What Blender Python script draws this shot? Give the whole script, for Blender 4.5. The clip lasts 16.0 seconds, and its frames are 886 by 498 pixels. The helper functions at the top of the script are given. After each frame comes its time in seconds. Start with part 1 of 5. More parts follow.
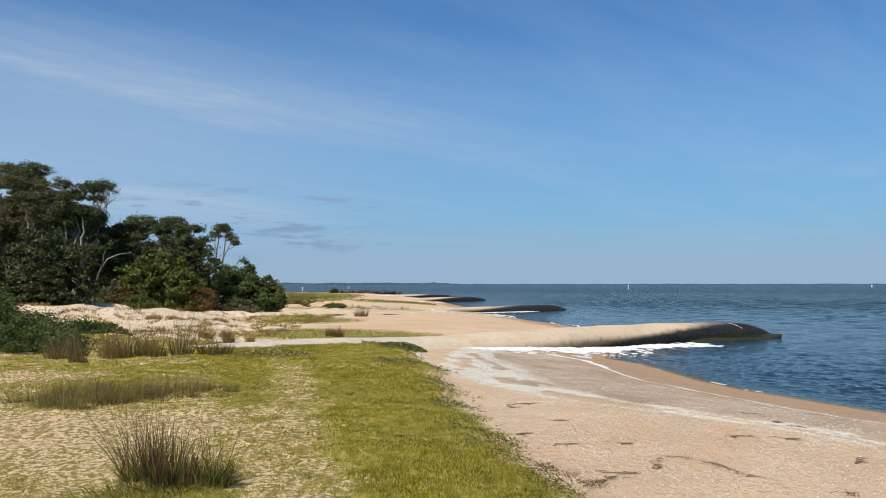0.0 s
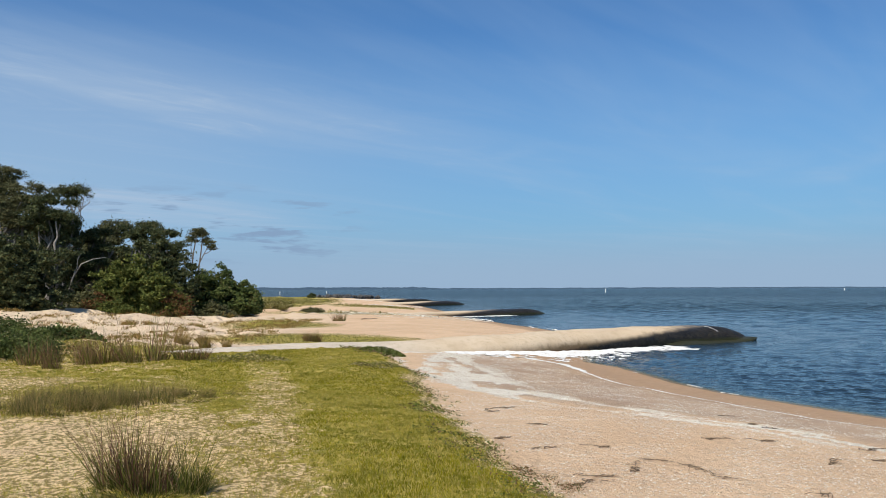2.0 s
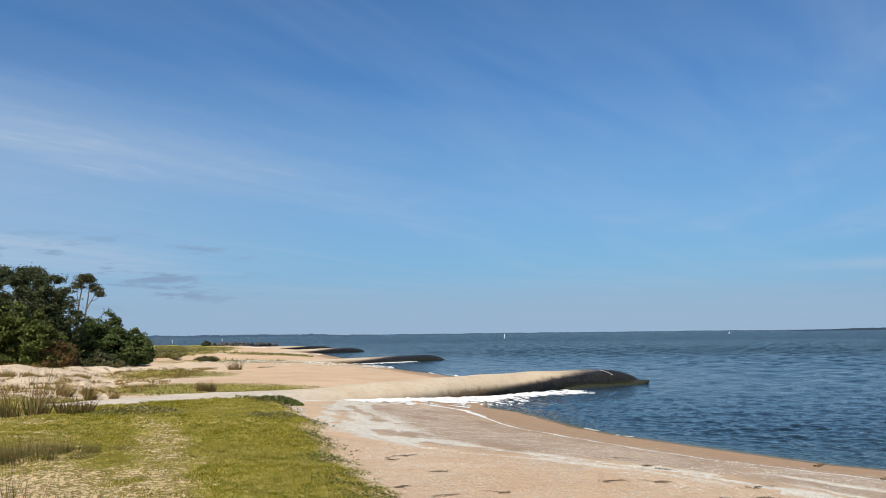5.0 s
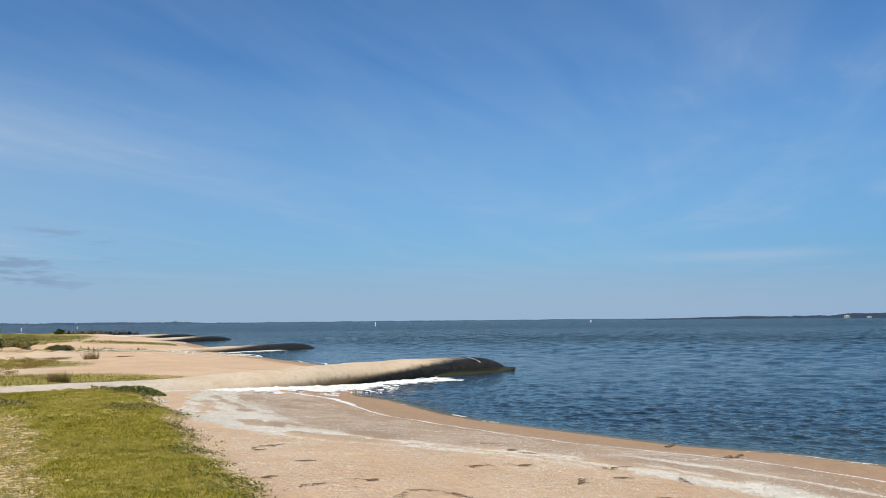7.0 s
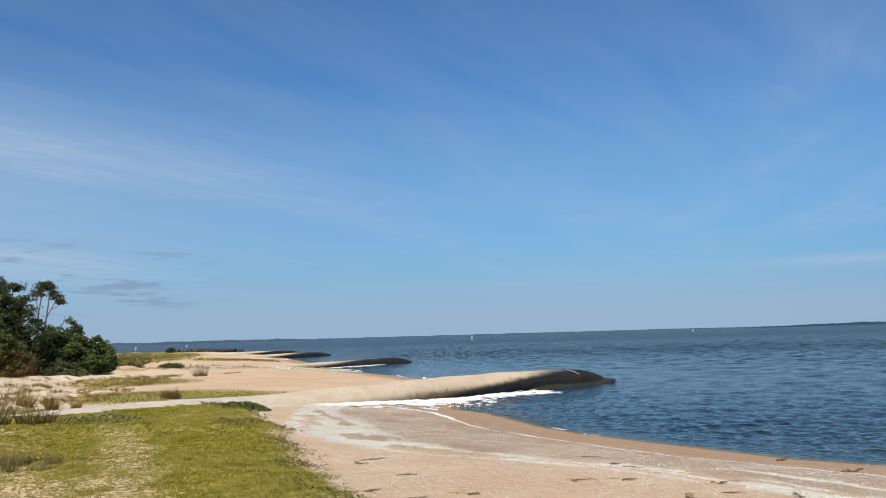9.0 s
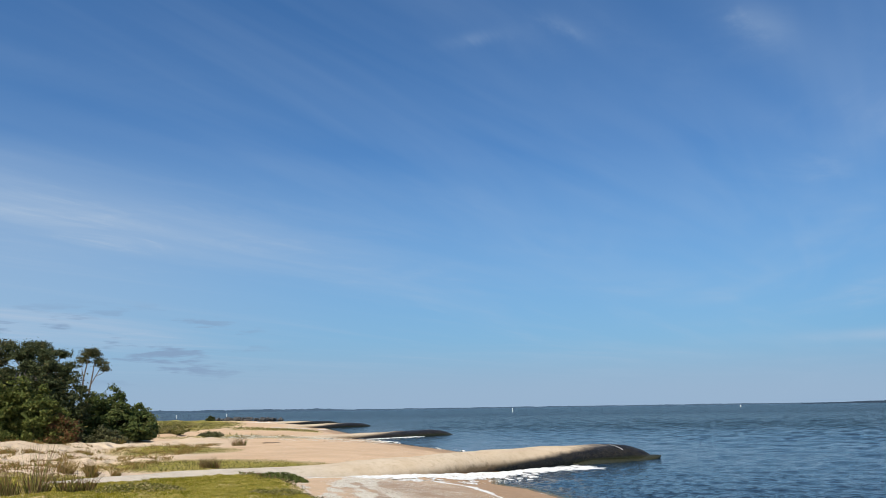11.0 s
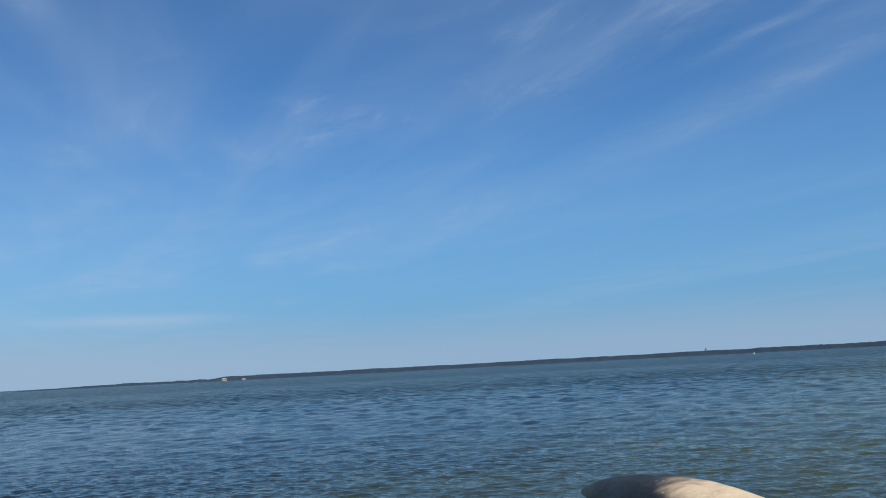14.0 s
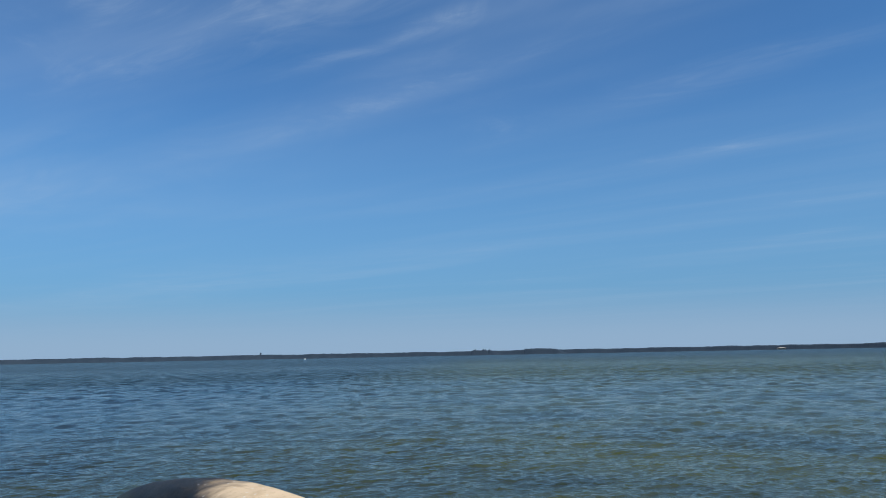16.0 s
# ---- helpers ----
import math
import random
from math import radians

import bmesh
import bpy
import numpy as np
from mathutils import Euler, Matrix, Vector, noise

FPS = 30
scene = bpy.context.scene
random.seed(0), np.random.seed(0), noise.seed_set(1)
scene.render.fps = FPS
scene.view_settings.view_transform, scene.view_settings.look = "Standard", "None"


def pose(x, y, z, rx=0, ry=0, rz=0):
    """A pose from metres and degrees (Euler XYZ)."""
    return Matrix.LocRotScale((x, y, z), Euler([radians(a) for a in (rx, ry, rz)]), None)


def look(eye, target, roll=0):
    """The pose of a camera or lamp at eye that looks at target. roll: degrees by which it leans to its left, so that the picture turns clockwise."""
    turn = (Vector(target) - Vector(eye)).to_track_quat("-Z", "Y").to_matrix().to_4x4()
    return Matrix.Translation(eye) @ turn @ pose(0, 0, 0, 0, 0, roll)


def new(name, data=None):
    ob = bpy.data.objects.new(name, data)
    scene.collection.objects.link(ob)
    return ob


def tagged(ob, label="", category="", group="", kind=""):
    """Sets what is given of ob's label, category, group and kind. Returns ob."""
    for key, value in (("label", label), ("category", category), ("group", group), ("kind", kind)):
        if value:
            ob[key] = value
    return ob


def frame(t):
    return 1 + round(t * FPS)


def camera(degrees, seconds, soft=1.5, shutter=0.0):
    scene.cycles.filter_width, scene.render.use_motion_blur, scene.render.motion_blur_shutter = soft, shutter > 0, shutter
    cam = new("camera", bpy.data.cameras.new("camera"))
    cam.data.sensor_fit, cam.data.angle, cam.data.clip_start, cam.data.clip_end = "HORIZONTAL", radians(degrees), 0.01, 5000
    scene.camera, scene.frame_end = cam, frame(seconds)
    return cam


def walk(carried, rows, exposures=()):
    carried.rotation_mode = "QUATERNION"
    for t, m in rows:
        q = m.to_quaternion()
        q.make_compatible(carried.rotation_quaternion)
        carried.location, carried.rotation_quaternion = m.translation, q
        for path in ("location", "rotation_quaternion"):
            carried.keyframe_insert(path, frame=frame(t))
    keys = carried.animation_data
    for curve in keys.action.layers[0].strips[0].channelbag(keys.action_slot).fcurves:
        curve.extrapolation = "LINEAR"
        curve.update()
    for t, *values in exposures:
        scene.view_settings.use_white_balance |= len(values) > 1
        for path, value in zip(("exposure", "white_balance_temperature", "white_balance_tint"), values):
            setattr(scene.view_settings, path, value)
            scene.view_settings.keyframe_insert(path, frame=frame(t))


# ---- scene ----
# The camera stands on the grass above the beach and turns from the tree-lined shore to the open lake.
EYE = 2.25  # metres above the water
cam = camera(56.5, 16.0, soft=0.72)
TURNS = [
    (0, 0.00, 2.47, 0.01), (0.5, -0.84, 2.36, 0.30), (1, -0.93, 2.29, 0.22), (1.5, -1.21, 2.36, 0.23),
    (2, -1.52, 2.76, 0.18), (2.5, -1.64, 3.32, 0.17), (3, -1.90, 3.41, 0.21), (3.2, -2.48, 3.44, 0.11),
    (4.25, -5.90, 4.75, 0.40),
    (5.3, -9.73, 6.06, 0.67), (5.5, -10.99, 5.93, 0.64), (6, -16.57, 5.68, 0.45), (6.5, -17.65, 5.22, 0.38),
    (7, -17.33, 5.00, 0.56), (7.5, -16.05, 5.30, 0.89), (8, -15.04, 5.94, 1.16), (8.5, -12.13, 6.04, 1.29),
    (9, -10.66, 6.02, 1.61), (9.2, -10.10, 5.92, 1.98), (10.25, -8.20, 8.60, 1.40),
    (11.3, -8.28, 11.35, 0.51), (11.5, -9.05, 11.42, -0.05),
    (12, -19.51, 11.33, -0.14), (12.5, -30.75, 11.29, 0.46), (13, -38.11, 11.17, 0.72), (13.5, -47.14, 10.66, 1.89),
    (14, -58.05, 8.25, 3.02), (14.5, -68.88, 7.76, 3.19), (15, -79.00, 7.48, 2.42), (15.5, -84.91, 7.42, 1.87),
    (16, -88.02, 7.34, 1.10),
]
walk(cam, [(t, pose(0, 0, EYE, 90 + p, r, y)) for t, y, p, r in TURNS])

# ---- light ----
SUN_AZ, SUN_EL = -145.0, 50.0
scene.view_settings.exposure = 0.0


def math_node(nt, op, a, b=None, c=None, clamp=False):
    n = nt.nodes.new("ShaderNodeMath")
    n.operation, n.use_clamp = op, clamp
    for i, v in enumerate((a, b, c)):
        if v is None:
            continue
        if isinstance(v, bpy.types.NodeSocket):
            nt.links.new(v, n.inputs[i])
        else:
            n.inputs[i].default_value = v
    return n.outputs[0]


def mix(nt, fac, a, b, blend="MIX"):
    n = nt.nodes.new("ShaderNodeMix")
    n.data_type, n.blend_type = "RGBA", blend
    for sock, v in ((n.inputs[0], fac), (n.inputs[6], a), (n.inputs[7], b)):
        if isinstance(v, bpy.types.NodeSocket):
            nt.links.new(v, sock)
        else:
            sock.default_value = v if isinstance(v, (int, float)) else (*v, 1.0)
    return n.outputs[2]


def noise_node(nt, vec, scale, detail=4.0, rough=0.55, distortion=0.0):
    n = nt.nodes.new("ShaderNodeTexNoise")
    n.inputs["Scale"].default_value, n.inputs["Detail"].default_value = scale, detail
    n.inputs["Roughness"].default_value, n.inputs["Distortion"].default_value = rough, distortion
    if vec is not None:
        nt.links.new(vec, n.inputs["Vector"])
    return n.outputs["Fac"]


def ramp(nt, fac, lo, hi, to_lo=0.0, to_hi=1.0, smooth=True):
    n = nt.nodes.new("ShaderNodeMapRange")
    n.interpolation_type = "SMOOTHSTEP" if smooth else "LINEAR"
    nt.links.new(fac, n.inputs["Value"])
    for k, v in (("From Min", lo), ("From Max", hi), ("To Min", to_lo), ("To Max", to_hi)):
        n.inputs[k].default_value = v
    return n.outputs["Result"]


def make_world():
    world = bpy.data.worlds.new("sky")
    world.use_nodes = True
    scene.world = world
    nt = world.node_tree
    nt.nodes.clear()
    sky = nt.nodes.new("ShaderNodeTexSky")
    sky.sky_type, sky.sun_disc = "NISHITA", False
    sky.sun_elevation, sky.sun_rotation = radians(SUN_EL), radians(SUN_AZ)
    sky.altitude, sky.air_density, sky.dust_density, sky.ozone_density = 0, 1.0, 0.6, 3.0
    coord = nt.nodes.new("ShaderNodeTexCoord").outputs["Generated"]
    sep = nt.nodes.new("ShaderNodeSeparateXYZ")
    nt.links.new(coord, sep.inputs[0])
    x, y, z = sep.outputs
    up = math_node(nt, "MAXIMUM", z, 0.03)
    px, py = math_node(nt, "DIVIDE", x, up), math_node(nt, "DIVIDE", y, up)
    # thin ice cloud drawn out along one wind direction, on a high level sheet
    a = radians(36)
    along = math_node(nt, "ADD", math_node(nt, "MULTIPLY", px, math.sin(a)), math_node(nt, "MULTIPLY", py, math.cos(a)))
    across = math_node(nt, "SUBTRACT", math_node(nt, "MULTIPLY", px, math.cos(a)), math_node(nt, "MULTIPLY", py, math.sin(a)))

    def sheet(su, sv, off):
        c = nt.nodes.new("ShaderNodeCombineXYZ")
        nt.links.new(math_node(nt, "MULTIPLY", along, su), c.inputs[0])
        nt.links.new(math_node(nt, "MULTIPLY", across, sv), c.inputs[1])
        c.inputs[2].default_value = off
        return c.outputs[0]

    broad = ramp(nt, noise_node(nt, sheet(0.13, 0.36, 3.1), 1.0, 4.0, 0.55, 0.7), 0.44, 0.74)
    fine = ramp(nt, noise_node(nt, sheet(0.20, 1.15, 7.7), 1.0, 4.0, 0.55, 0.9), 0.44, 0.85)
    wisp_raw = noise_node(nt, sheet(0.9, 1.6, 1.7), 1.0, 6.0, 0.62, 1.2)
    wisp = ramp(nt, wisp_raw, 0.42, 0.78)
    shred = ramp(nt, noise_node(nt, sheet(2.2, 7.0, 4.4), 1.0, 5.0, 0.6, 0.8), 0.35, 0.70)
    veil = math_node(nt, "ADD", math_node(nt, "MULTIPLY", broad, 0.31), math_node(nt, "MULTIPLY", fine, 0.17))
    veil = math_node(nt, "ADD", veil, math_node(nt, "MULTIPLY", math_node(nt, "MULTIPLY", broad, wisp), 0.26))

    def hump(v, centre, width):
        d = math_node(nt, "DIVIDE", math_node(nt, "SUBTRACT", v, centre), width)
        return math_node(nt, "POWER", 2.718, math_node(nt, "MULTIPLY", math_node(nt, "MULTIPLY", d, d), -1.0))

    # single streaks and feathers: place on the sheet, heading, half length, half width, thickness
    for cx, cy, heading, half, wide, thick in STREAKS:
        sa, ca = math.sin(radians(heading)), math.cos(radians(heading))
        dx, dy = math_node(nt, "SUBTRACT", px, cx), math_node(nt, "SUBTRACT", py, cy)
        u = math_node(nt, "ADD", math_node(nt, "MULTIPLY", dx, sa), math_node(nt, "MULTIPLY", dy, ca))
        v = math_node(nt, "SUBTRACT", math_node(nt, "MULTIPLY", dx, ca), math_node(nt, "MULTIPLY", dy, sa))
        v = math_node(nt, "ADD", v, math_node(nt, "MULTIPLY", math_node(nt, "SUBTRACT", wisp_raw, 0.5), wide * 3.0))
        st = math_node(nt, "MULTIPLY", hump(u, 0.0, half), hump(v, 0.0, wide))
        st = math_node(nt, "MULTIPLY", st, math_node(nt, "ADD", math_node(nt, "MULTIPLY", math_node(nt, "MULTIPLY", wisp, shred), thick * 1.8), thick * 0.45))
        veil = math_node(nt, "ADD", veil, st)
    west = math_node(nt, "MULTIPLY", ramp(nt, x, 0.15, -0.45), ramp(nt, z, 0.34, 0.16))
    veil = math_node(nt, "ADD", veil, math_node(nt, "MULTIPLY", west, math_node(nt, "ADD", math_node(nt, "MULTIPLY", broad, 0.2), 0.44)))
    veil = math_node(nt, "MULTIPLY", veil, ramp(nt, z, 0.0, 0.12))
    east = math_node(nt, "MULTIPLY", ramp(nt, x, 0.55, 0.95), ramp(nt, z, 0.42, 0.25))
    veil = math_node(nt, "MULTIPLY", veil, math_node(nt, "SUBTRACT", 1.0, math_node(nt, "MULTIPLY", east, 0.6)))
    bar = math_node(nt, "MULTIPLY", hump(z, 0.072, 0.006), hump(math_node(nt, "DIVIDE", x, math_node(nt, "MAXIMUM", y, 0.05)), 0.78, 0.16))
    veil = math_node(nt, "ADD", veil, math_node(nt, "MULTIPLY", bar, 0.45))
    clear = mix(nt, 1.0, sky.outputs[0], SKY_TINT, "MULTIPLY")
    # pale blue haze low down, and small grey puffs above the far shore
    clear = mix(nt, math_node(nt, "MULTIPLY", ramp(nt, z, 0.30, 0.04, smooth=False), 0.76), clear, mix(nt, ramp(nt, x, 0.40, 0.85), HAZE, HAZE_EAST))
    clear = mix(nt, math_node(nt, "MULTIPLY", ramp(nt, z, 0.085, 0.01), ramp(nt, x, 0.5, 0.92, 0.85, 0.70)), clear, LOW_HAZE)
    bright = mix(nt, veil, clear, CLOUD)
    c = nt.nodes.new("ShaderNodeCombineXYZ")
    nt.links.new(math_node(nt, "MULTIPLY", x, 9.0), c.inputs[0])
    nt.links.new(math_node(nt, "MULTIPLY", z, 55.0), c.inputs[1])
    puff = ramp(nt, noise_node(nt, c.outputs[0], 1.0, 4.0, 0.6), 0.52, 0.62)
    band = math_node(nt, "MULTIPLY", ramp(nt, z, 0.025, 0.05), ramp(nt, z, 0.13, 0.09))
    part_of_sky = math_node(nt, "MULTIPLY", ramp(nt, x, -0.02, -0.18), ramp(nt, y, 0.6, 0.9))
    puff = math_node(nt, "MULTIPLY", math_node(nt, "MULTIPLY", puff, band), part_of_sky)
    shade = mix(nt, math_node(nt, "MULTIPLY", puff, 0.80), bright, (CLOUD[0] * 0.55, CLOUD[1] * 0.62, CLOUD[2] * 0.72))
    bg = nt.nodes.new("ShaderNodeBackground")
    bg.inputs["Strength"].default_value = SKY
    nt.links.new(shade, bg.inputs["Color"])
    out = nt.nodes.new("ShaderNodeOutputWorld")
    nt.links.new(bg.outputs[0], out.inputs[0])


SKY = 0.10
STREAKS = [
    (4.03, -1.39, 36, 0.60, 0.10, 0.42), (3.21, 0.30, 42, 0.60, 0.09, 0.26), (11.4, -0.91, 24, 0.9, 0.45, 0.30), (7.37, -2.99, 60, 0.5, 0.22, 0.34), (5.56, -2.49, 40, 0.5, 0.14, 0.34),
    (3.25, -0.67, 46, 0.8, 0.16, 0.24), (2.53, 0.94, 28, 0.9, 0.24, 0.28), (2.47, 0.12, 35, 0.6, 0.06, 0.22), (2.35, 1.83, 24, 0.9, 0.20, 0.24), (2.48, 1.33, 18, 1.0, 0.15, 0.24),
    (1.94, 2.50, 25, 0.6, 0.20, 0.14), (1.15, 1.92, 48, 0.16, 0.050, 0.36), (0.62, 1.99, 48, 0.10, 0.03, 0.15), (0.39, 2.08, 125, 0.10, 0.04, 0.12), (-1.30, 4.30, 46, 1.6, 0.85, 0.21), (-0.30, 4.95, 52, 0.9, 0.45, 0.13),
]
CLOUD = (4.2, 5.4, 7.0)
HAZE = (2.45, 4.3, 6.4)
HAZE_EAST = (1.55, 3.35, 5.8)
LOW_HAZE = (3.3, 4.55, 6.2)
SKY_TINT = (0.46, 0.84, 1.16)
make_world()
sun_data = bpy.data.lights.new("sun", "SUN")
sun_data.energy, sun_data.angle, sun_data.color = 5.0, radians(0.5), (1.0, 0.94, 0.82)
sun = new("sun", sun_data)
_a, _e = radians(SUN_AZ), radians(SUN_EL)
SUN_DIR = Vector((math.sin(_a) * math.cos(_e), math.cos(_a) * math.cos(_e), math.sin(_e)))
sun.matrix_world = look((0, 0, 60), tuple(Vector((0, 0, 60)) - SUN_DIR))


# ---- numbers ----
rng = np.random.default_rng(7)


def hash01(ix, iy, seed):
    h = (ix.astype(np.int64) * 374761393 + iy.astype(np.int64) * 668265263 + seed * 974634777) & 0xFFFFFFFF
    h = ((h ^ (h >> 13)) * 1274126177) & 0xFFFFFFFF
    return ((h ^ (h >> 16)) & 0xFFFFFF) / float(0xFFFFFF)


def vnoise(x, y, seed=0):
    x, y = np.asarray(x, float), np.asarray(y, float)
    ix, iy = np.floor(x), np.floor(y)
    fx, fy = x - ix, y - iy
    fx, fy = fx * fx * (3 - 2 * fx), fy * fy * (3 - 2 * fy)
    a, b = hash01(ix, iy, seed), hash01(ix + 1, iy, seed)
    c, d = hash01(ix, iy + 1, seed), hash01(ix + 1, iy + 1, seed)
    return (a * (1 - fx) + b * fx) * (1 - fy) + (c * (1 - fx) + d * fx) * fy


def fbm(x, y, octaves=4, seed=0):
    out, amp, tot = 0.0, 1.0, 0.0
    for i in range(octaves):
        out = out + amp * vnoise(x * 2 ** i + 17.3 * i, y * 2 ** i - 9.1 * i, seed + i)
        tot += amp
        amp *= 0.5
    return out / tot


def step(x, lo, hi):
    t = np.clip((np.asarray(x, float) - lo) / (hi - lo), 0, 1)
    return t * t * (3 - 2 * t)


def spot(x, y, cx, cy, rx, ry, soft=0.5, turn=0.0):
    c, s = math.cos(radians(turn)), math.sin(radians(turn))
    u, v = (x - cx) * c + (y - cy) * s, -(x - cx) * s + (y - cy) * c
    d = np.sqrt((u / rx) ** 2 + (v / ry) ** 2)
    return step(d, 1 + soft, 1 - soft)


# the water's edge and the edge of the grass, as x along y
SHORE_Y = [-400, -60, -30, -12, -3, 2, 6, 10.2, 11.6, 13, 15.5, 17.7, 19.4, 21, 23.4, 25.2, 28, 33, 40, 45.6, 53, 60.8, 65.6, 70, 80, 95, 105, 120, 148, 165, 172, 182, 200, 400, 5000]
SHORE_X = [0, 7, 6, 5.5, 6.5, 8.5, 9.8, 10.1, 9.5, 8.4, 7.3, 6.4, 6.0, 5.85, 5.6, 5.0, 5.5, 7.2, 7.5, 6.7, 5.3, 4.0, 3.0, 3.4, 2.5, 1, 0.2, -1, -5, -12, -22, -60, -120, -1500, -9000]
LAWN_Y = [-40, 0, 6.8, 7.7, 8.7, 9.7, 11.4, 13.8, 16.8, 18.9, 22, 23.5, 24]
LAWN_X = [1.0, 1.6, 1.05, 0.78, 0.58, 0.47, 0.3, 0.1, -0.15, -0.6, -1.3, -2.2, -3.0]


def shore_x(y):
    return np.interp(y, SHORE_Y, SHORE_X)


def inland(x, y):
    """Metres from the water's edge, landward positive."""
    s = (np.interp(np.asarray(y) + 1.5, SHORE_Y, SHORE_X) - np.interp(np.asarray(y) - 1.5, SHORE_Y, SHORE_X)) / 3
    return (shore_x(y) - x) / np.sqrt(1 + s * s)


def lawn_in(x, y):
    """Metres inside the edge of the near lawn."""
    e = np.interp(y, LAWN_Y, LAWN_X) + 0.35 * (fbm(y * 1.1, y * 0 + 3.3, 3, 5) - 0.5) + 0.5 * (fbm(x * 1.7, y * 1.7, 3, 8) - 0.5)
    return e - x


def height(x, y):
    x, y = np.asarray(x, float), np.asarray(y, float)
    d = inland(x, y)
    z = np.interp(d, [-400, -60, -12, -4, -1.2, 0, 1.5, 4, 6.5, 9, 14, 24, 60], [-6, -3, -1.5, -0.75, -0.32, 0, 0.13, 0.33, 0.48, 0.56, 0.62, 0.9, 1.3])
    land = step(d, 0.3, 3)
    lawn = step(lawn_in(x, y), -0.15, 0.35) * step(y, 24.5, 22.5)
    z = z + lawn * 0.09
    # level ground round the camera, hummocky dune to the left
    near = lawn * step(np.hypot(x + 3, y - 8), 18, 8)
    z = z * (1 - near) + near * np.clip(z, 0.6, 0.68)
    dune = step(x, -4.0, -8.5) * step(y, 16.5, 20.5)
    z = z + land * (fbm(x * 0.22, y * 0.22, 3, 11) - 0.5) * (0.10 + 0.35 * dune)
    z = z + dune * (fbm(x * 0.9, y * 0.9, 4, 21) - 0.45) * 0.46
    z = z + land * (fbm(x * 2.6, y * 2.6, 3, 31) - 0.5) * (0.03 + 0.08 * dune)
    z = z + lawn * (fbm(x * 4.5, y * 4.5, 2, 35) - 0.5) * 0.075
    # bank of sand below the trees
    z = z + 0.26 * spot(x, y, -16.5, 37.5, 4.5, 4.5, 0.6)
    # small mound of turf before the groyne
    z = z + 0.10 * spot(x, y, -3.6, 16.8, 2.4, 1.2, 0.8) + 0.08 * spot(x, y, -1.6, 20.5, 1.0, 1.6, 0.8)
    return z


def ground_z(x, y):
    return float(height(np.array([x]), np.array([y]))[0])


def turf(x, y):
    """How thickly grass covers the ground, 0 to 1."""
    li = lawn_in(x, y)
    n1, n2 = fbm(x * 0.8, y * 0.8, 3, 41), fbm(x * 3.1, y * 3.1, 3, 43)
    on = step(li, -0.20, 0.50) * step(y, 23.6, 22.0) * step(x, -16, -9)
    # thick strip beside the beach, thinning to straw over sand further in
    thick = step(li, 3.0 + 0.25 * (y - 8) , 1.0 + 0.15 * (y - 8))
    far_green = step(y, 10.5, 13.5) * step(x, -12, -5)
    g = on * np.clip(0.46 + 0.75 * thick + 0.22 * far_green, 0, 1)
    path_x = np.interp(y, [4, 8, 12, 16, 20], [-0.9, -1.35, -2.15, -2.9, -3.4])
    g = g * (1 - 0.55 * step(np.abs(x - path_x), 0.75, 0.15) * step(y, 19, 14))
    g = g * (1 - 0.85 * spot(x, y, -4.2, 8.9, 2.5, 1.35, 0.45))
    g = g * (1 - 0.7 * spot(x, y, -7.4, 14.2, 1.6, 1.0, 0.5))
    g = g * (1 - 0.6 * spot(x, y, -3.0, 7.3, 0.8, 0.5, 0.5))
    g = np.maximum(g, 0.85 * spot(x, y, -2.2, 6.0, 0.75, 0.6, 0.4))
    g = np.maximum(g, 0.6 * spot(x, y, -2.1, 9.6, 0.35, 0.35, 0.4))
    g = np.maximum(g, 0.9 * spot(x, y, -3.7, 28.3, 3.4, 2.3, 0.35, 8))
    g = np.maximum(g, 0.7 * spot(x, y, -6.4, 38, 2.2, 2.6, 0.4))
    g = np.maximum(g, 0.6 * spot(x, y, -5.5, 58, 4.5, 3.0, 0.4))
    g = np.maximum(g, 0.6 * spot(x, y, -3, 82, 7, 4, 0.4))
    g = np.maximum(g, 0.95 * spot(x, y, -17, 95, 6, 32, 0.3))
    g = np.maximum(g, 0.95 * step(x, -13, -19) * step(y, 44, 52))
    g = np.maximum(g, step(x, -18, -26) * step(y, 30, 40))
    g = np.maximum(g, 0.8 * step(y, 2, -6) * step(li, 0, 1))
    return np.clip(g * (0.55 + 0.9 * n1) * (0.65 + 0.7 * n2), 0, 1) * step(inland(x, y), 2.5, 4.0)


SHELL_LINE = ([0, 7.4, 8, 9, 10.2, 11.3, 13, 14.1, 15, 17, 20.5, 23], [7.5, 6.5, 6.3, 5.7, 4.9, 4.1, 2.8, 2.0, 1.3, 0.9, 0.3, 0.4])
FOAM_LINE = ([2, 8.8, 10.6, 12.2, 12.9, 14, 16, 17.5, 19, 20.6, 22.9, 24.2], [10.2, 8.7, 7.7, 6.75, 6.3, 5.75, 4.95, 4.55, 4.25, 4.15, 3.9, 3.2])


